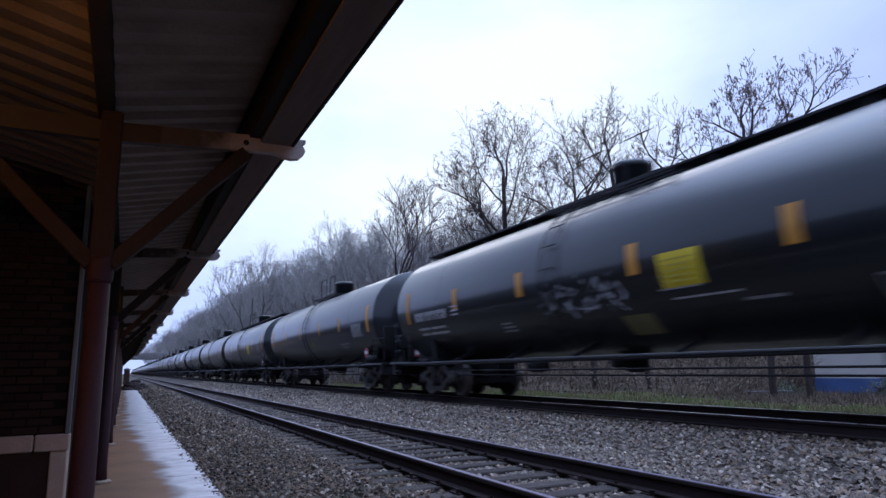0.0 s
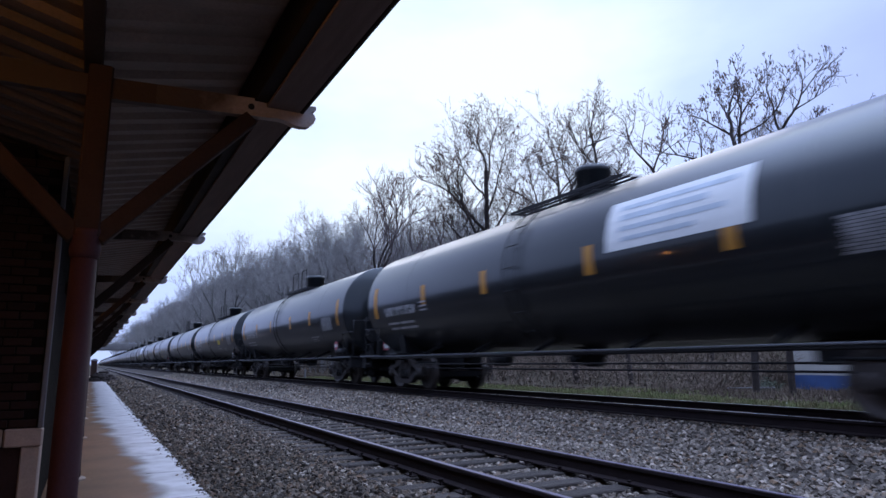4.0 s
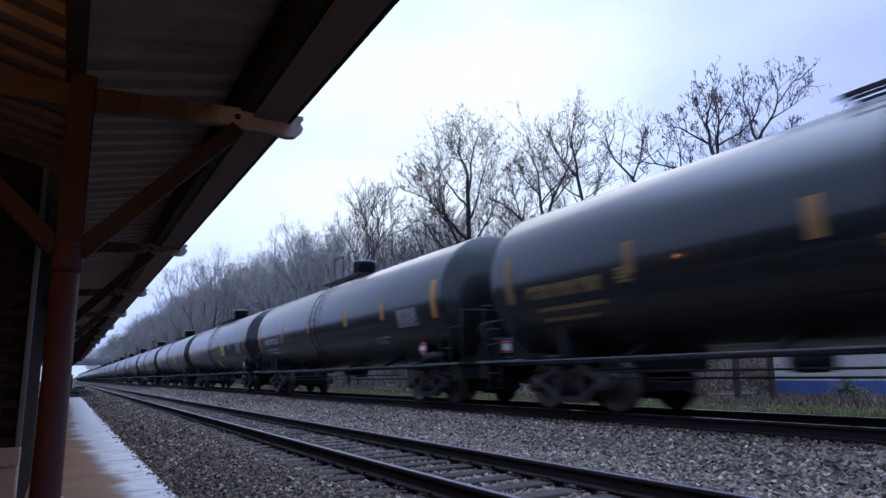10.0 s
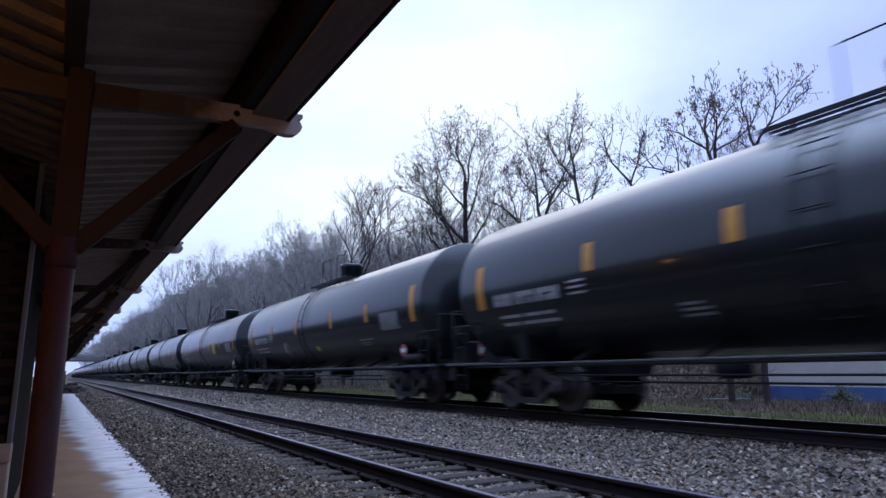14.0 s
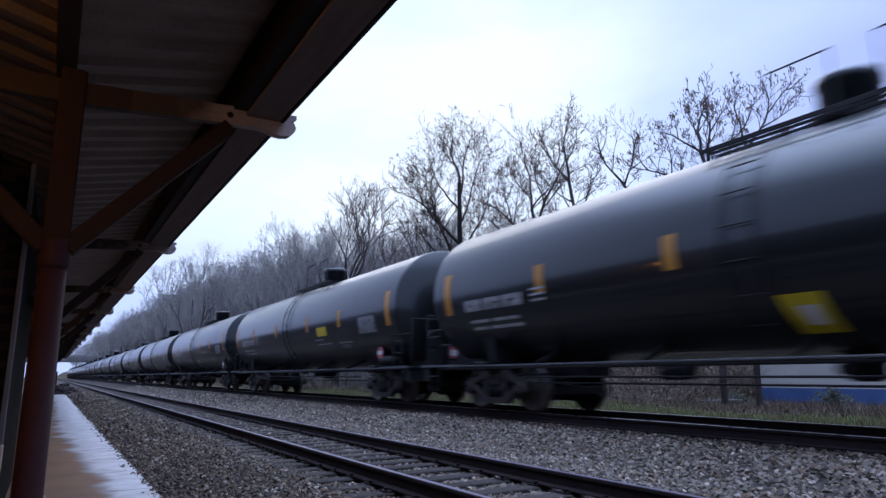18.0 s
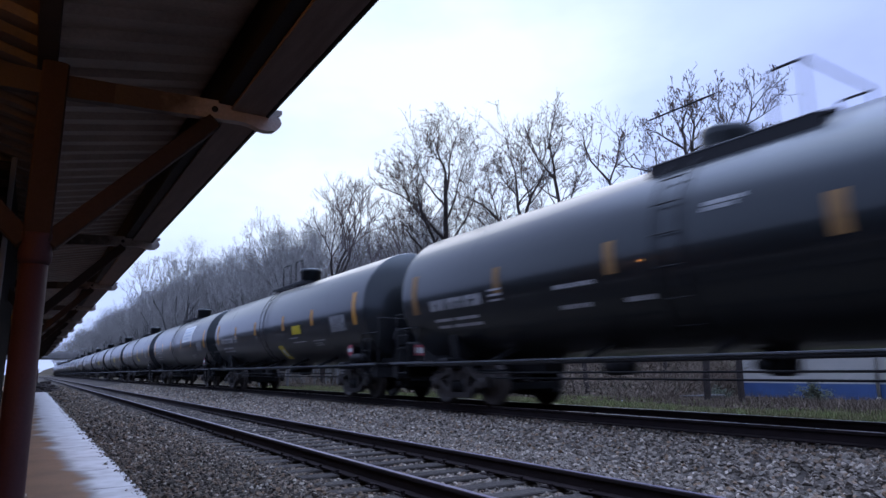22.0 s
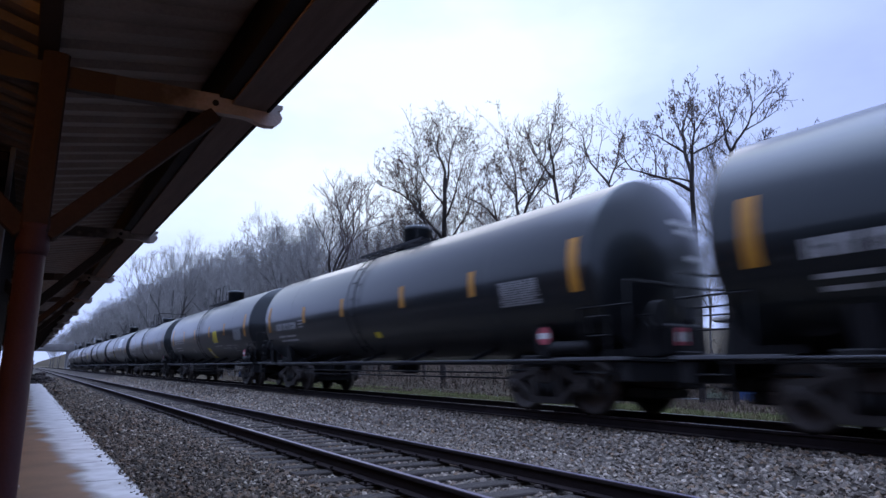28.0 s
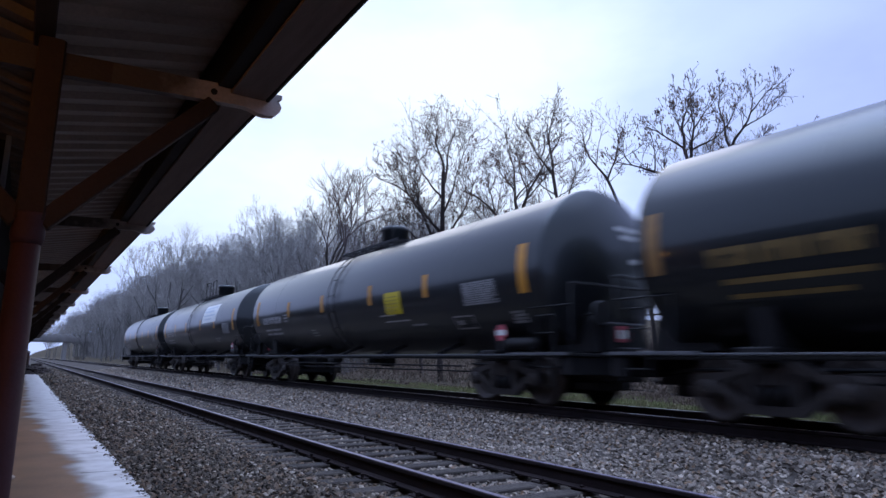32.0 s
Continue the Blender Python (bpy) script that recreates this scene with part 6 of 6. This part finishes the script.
    for q in range(125000):
        y, x = rng.uniform(2, 45), rng.uniform(7.8, 13.0) if q < 60000 else rng.uniform(7.9, 10.4)
        if q < 60000 and noise.noise((x * 0.5, y * 0.25, 9)) < (-0.15 if x < 11 else 0.1):
            continue
        h = rng.uniform(0.04, 0.17)
        z = land(x, y) - 0.01
        w, a = rng.uniform(0.009, 0.019), rng.uniform(0, 3.14)
        dx, dy = rng.uniform(-0.06, 0.06), rng.uniform(-0.06, 0.06)
        g.add([(x - w * math.cos(a), y - w * math.sin(a), z), (x + w * math.cos(a), y + w * math.sin(a), z), (x + dx, y + dy, z + h)], [(0, 1, 2)])
    litter = Geo()
    for _ in range(48000):
        y, x = rng.uniform(3, 55), rng.uniform(9.5, 20)
        if y < 14.3 and x > 17.8:
            continue
        u = Vector((rng.gauss(0, 1), rng.gauss(0, 1), rng.gauss(0, 0.35))).normalized() * rng.uniform(0.035, 0.10)
        w = Vector((-u.y, u.x, rng.uniform(-0.03, 0.03))) * 0.5
        c = Vector((x, y, land(x, y) + 0.012))
        litter.add([tuple(c - u), tuple(c + w), tuple(c + u), tuple(c - w)], [(0, 1, 2, 3)])
    solid("leaf_litter", litter.mesh("leaf_litter", False), M_LITTER, "fallen brown leaves over the verge and the bank", "leaves", kind="stuff")
    solid("grass", g.mesh("grass", False), M_GRASS, "short yellow-green winter grass", "grass", kind="stuff")


verge()


def scraps():
    rng = random.Random(31)
    for _ in range(14):
        x, y, s = rng.uniform(8.2, 12.5), rng.uniform(5, 26), rng.uniform(0.03, 0.07)
        pts = [(rng.uniform(-1, 1) * s, rng.uniform(-1, 1) * s, rng.uniform(0, 1.2) * s) for _ in range(7)]
        bm = bmesh.new()
        for p in pts:
            bm.verts.new(p)
        bmesh.ops.convex_hull(bm, input=bm.verts)
        me = bpy.data.meshes.new("paper_scrap")
        bm.to_mesh(me)
        bm.free()
        solid("paper_scrap", me, M_PAPER, "crumpled scrap of white paper on the grass", "litter", "scraps on the verge", at=pose(x, y, land(x, y), 0, 0, rng.uniform(0, 360)))


scraps()


def bush(x, y, s, seed):
    rng = random.Random(seed)
    t = thing("bush", "low green bush by the blue wall", "bush", "bushes", at=pose(x, y, land(x, y)))
    st, lv = Geo(), Geo()
    for _ in range(26):
        a, e = rng.uniform(0, 6.28), rng.uniform(0.3, 1.4)
        d = Vector((math.cos(a) * math.cos(e), math.sin(a) * math.cos(e), math.sin(e))) * s * rng.uniform(0.5, 1.0)
        st.tube((0, 0, 0), d, 0.012, 4, 0.005, False)
        for _ in range(34):
            c = d * rng.uniform(0.4, 1.05) + Vector((rng.gauss(0, 0.1), rng.gauss(0, 0.1), rng.gauss(0, 0.08))) * s
            u = Vector((rng.gauss(0, 1), rng.gauss(0, 1), rng.gauss(0, 1))).normalized() * 0.045
            w = u.orthogonal().normalized() * 0.022
            lv.add([tuple(c - u), tuple(c + w), tuple(c + u), tuple(c - w)], [(0, 1, 2, 3)])
    part("stem_cluster", st, M_BARK, t)["kind"] = "stuff"
    part("foliage", lv.mesh("foliage", False), M_LEAF, t)["kind"] = "stuff"


bush(15.6, 10.3, 0.7, 1)
bush(15.2, 13.2, 0.5, 3)


def depot():
    d = thing("low_building", "low white building with a blue painted base and a grey roof", "building")
    part("wall", Geo().box(18.0, -30, 0.50, 30, 14.1, 2.9), M_WHITEWALL, d, "white painted wall")
    part("base", Geo().box(17.97, -30, -0.4, 30, 14.13, 0.50), M_BLUEWALL, d, "blue painted base")
    part("roof", Geo().slab([(17.5, 2.86), (17.5, 3.05), (24, 4.1), (30.5, 3.05), (30.5, 2.86)], "y", -30.4, 14.6), M_ROOF, d, "low grey roof")
    part("gutter", Geo().box(17.36, -30.4, 2.9, 17.5, 14.6, 3.02, 0.02), M_WHITEWALL, d)
    part("downpipe", Geo().path([(17.9, 9.62, 2.9), (17.9, 9.62, 0.1), (17.8, 9.75, -0.10), (17.62, 9.95, -0.16)], 0.055, 8), M_WHITEWALL, d, "white downpipe")


depot()


def eave_lamp(y, z):
    t = thing("eave_lamp", "small lit lamp on the roof edge of the low building", "lamp", at=pose(17.58, y, z))
    part("bracket", Geo().box(0.0, -0.02, -0.26, 0.04, 0.02, 0.04, 0.006), M_STEEL, t)
    part("shade", Geo().box(-0.14, -0.09, 0.0, 0.02, 0.09, 0.05, 0.01), M_TRIM, t)
    part("bulb", Geo().box(-0.12, -0.075, -0.05, 0.0, 0.075, 0.0, 0.012), M_WARM, t, "glowing lamp glass")


eave_lamp(10.08, 3.31)


def barrier():
    b = thing("pipe_barrier", "low white pipe barrier on the verge", "barrier", at=pose(14.5, 13.4, land(14.5, 13.4)))
    part("bar", Geo().tube((0, 0.85, 0.14), (0, -0.85, 0.20), 0.022, 8), M_TRIM, b)
    for y, top in ((0.8, 0.14), (-0.8, 0.2)):
        part("post", Geo().tube((0, y, -0.1), (0, y, top), 0.02, 8), M_BARK, b)


barrier()


def overpass():
    b = thing("road_bridge", "grey concrete road bridge across the tracks", "bridge", at=pose(0, 255, 0))
    part("deck", Geo().box(-60, -4, 6.4, 26, 4, 7.3), M_CONCRETE, b, "concrete deck")
    for y in (-4.2, 3.9):
        part("parapet", Geo().box(-60, y, 7.3, 26, y + 0.3, 8.2), M_CONCRETE, b, "concrete parapet")
    for x in (-9.0, 8.0):
        part("pier", Geo().box(x - 0.6, -3.5, -0.6, x + 0.6, 3.5, 6.4, 0.1), M_CONCRETE, b, "concrete pier")
    for x in (-7.6, -4.4, -1.2, 2.0, 5.2):
        part("beam", Geo().box(-60, x * 0.45 - 0.25, 5.9, 26, x * 0.45 + 0.25, 6.4), M_CONCRETE, b)
    part("abutment", Geo().box(22, -5, -0.6, 27, 5, 6.4), M_CONCRETE, b, "concrete abutment")


overpass()


def marker_post():
    t = thing("marker_post", "short white lineside marker post on the verge", "post", at=pose(8.2, 40.8, land(8.2, 40.8)))
    part("post", Geo().box(-0.05, -0.05, -0.2, 0.05, 0.05, 0.80, 0.01), M_TRIM, t)
    part("cap", Geo().slab([(-0.06, 0.80), (0.06, 0.80), (0.06, 0.83), (0, 0.87), (-0.06, 0.83)], "y", -0.06, 0.06), M_TRIM, t)


marker_post()


def lineside_shed():
    t = thing("shed", "small reddish-brown lineside shed past the platform end", "shed", at=pose(-3.6, 85, -0.35))
    part("wall", Geo().box(-0.32, -0.5, -0.2, 0.32, 0.5, 1.85, 0.02), M_COLUMN, t)
    part("roof", Geo().slab([(-0.40, 1.83), (0.40, 1.83), (0.40, 1.89), (0, 2.06), (-0.40, 1.89)], "y", -0.58, 0.58), M_ROOF, t, "low grey roof")
    part("door", Geo().box(-0.22, -0.53, -0.1, 0.22, -0.49, 1.6, 0.01), M_DARKTIMBER, t)


lineside_shed()


def rubble():
    """A heap of dark spoil at the far end of the platform."""
    rng = random.Random(2)
    g = Geo()
    for _ in range(160):
        x, y = -3.0 + rng.gauss(0, 0.5), 62 + rng.gauss(0, 1.6)
        s = rng.uniform(0.08, 0.3)
        z = -0.3 + max(0, 0.8 - 0.5 * math.hypot((x + 3.0) / 0.8, (y - 62) / 2.2)) * rng.random()
        g.box(x - s, y - s, z - s * 0.5, x + s, y + s, z + s * 0.6, s * 0.3)
    solid("spoil_heap", g, M_BARK, "dark heap of spoil at the platform end", "heap", kind="stuff")


rubble()
station()
ties()
motions()
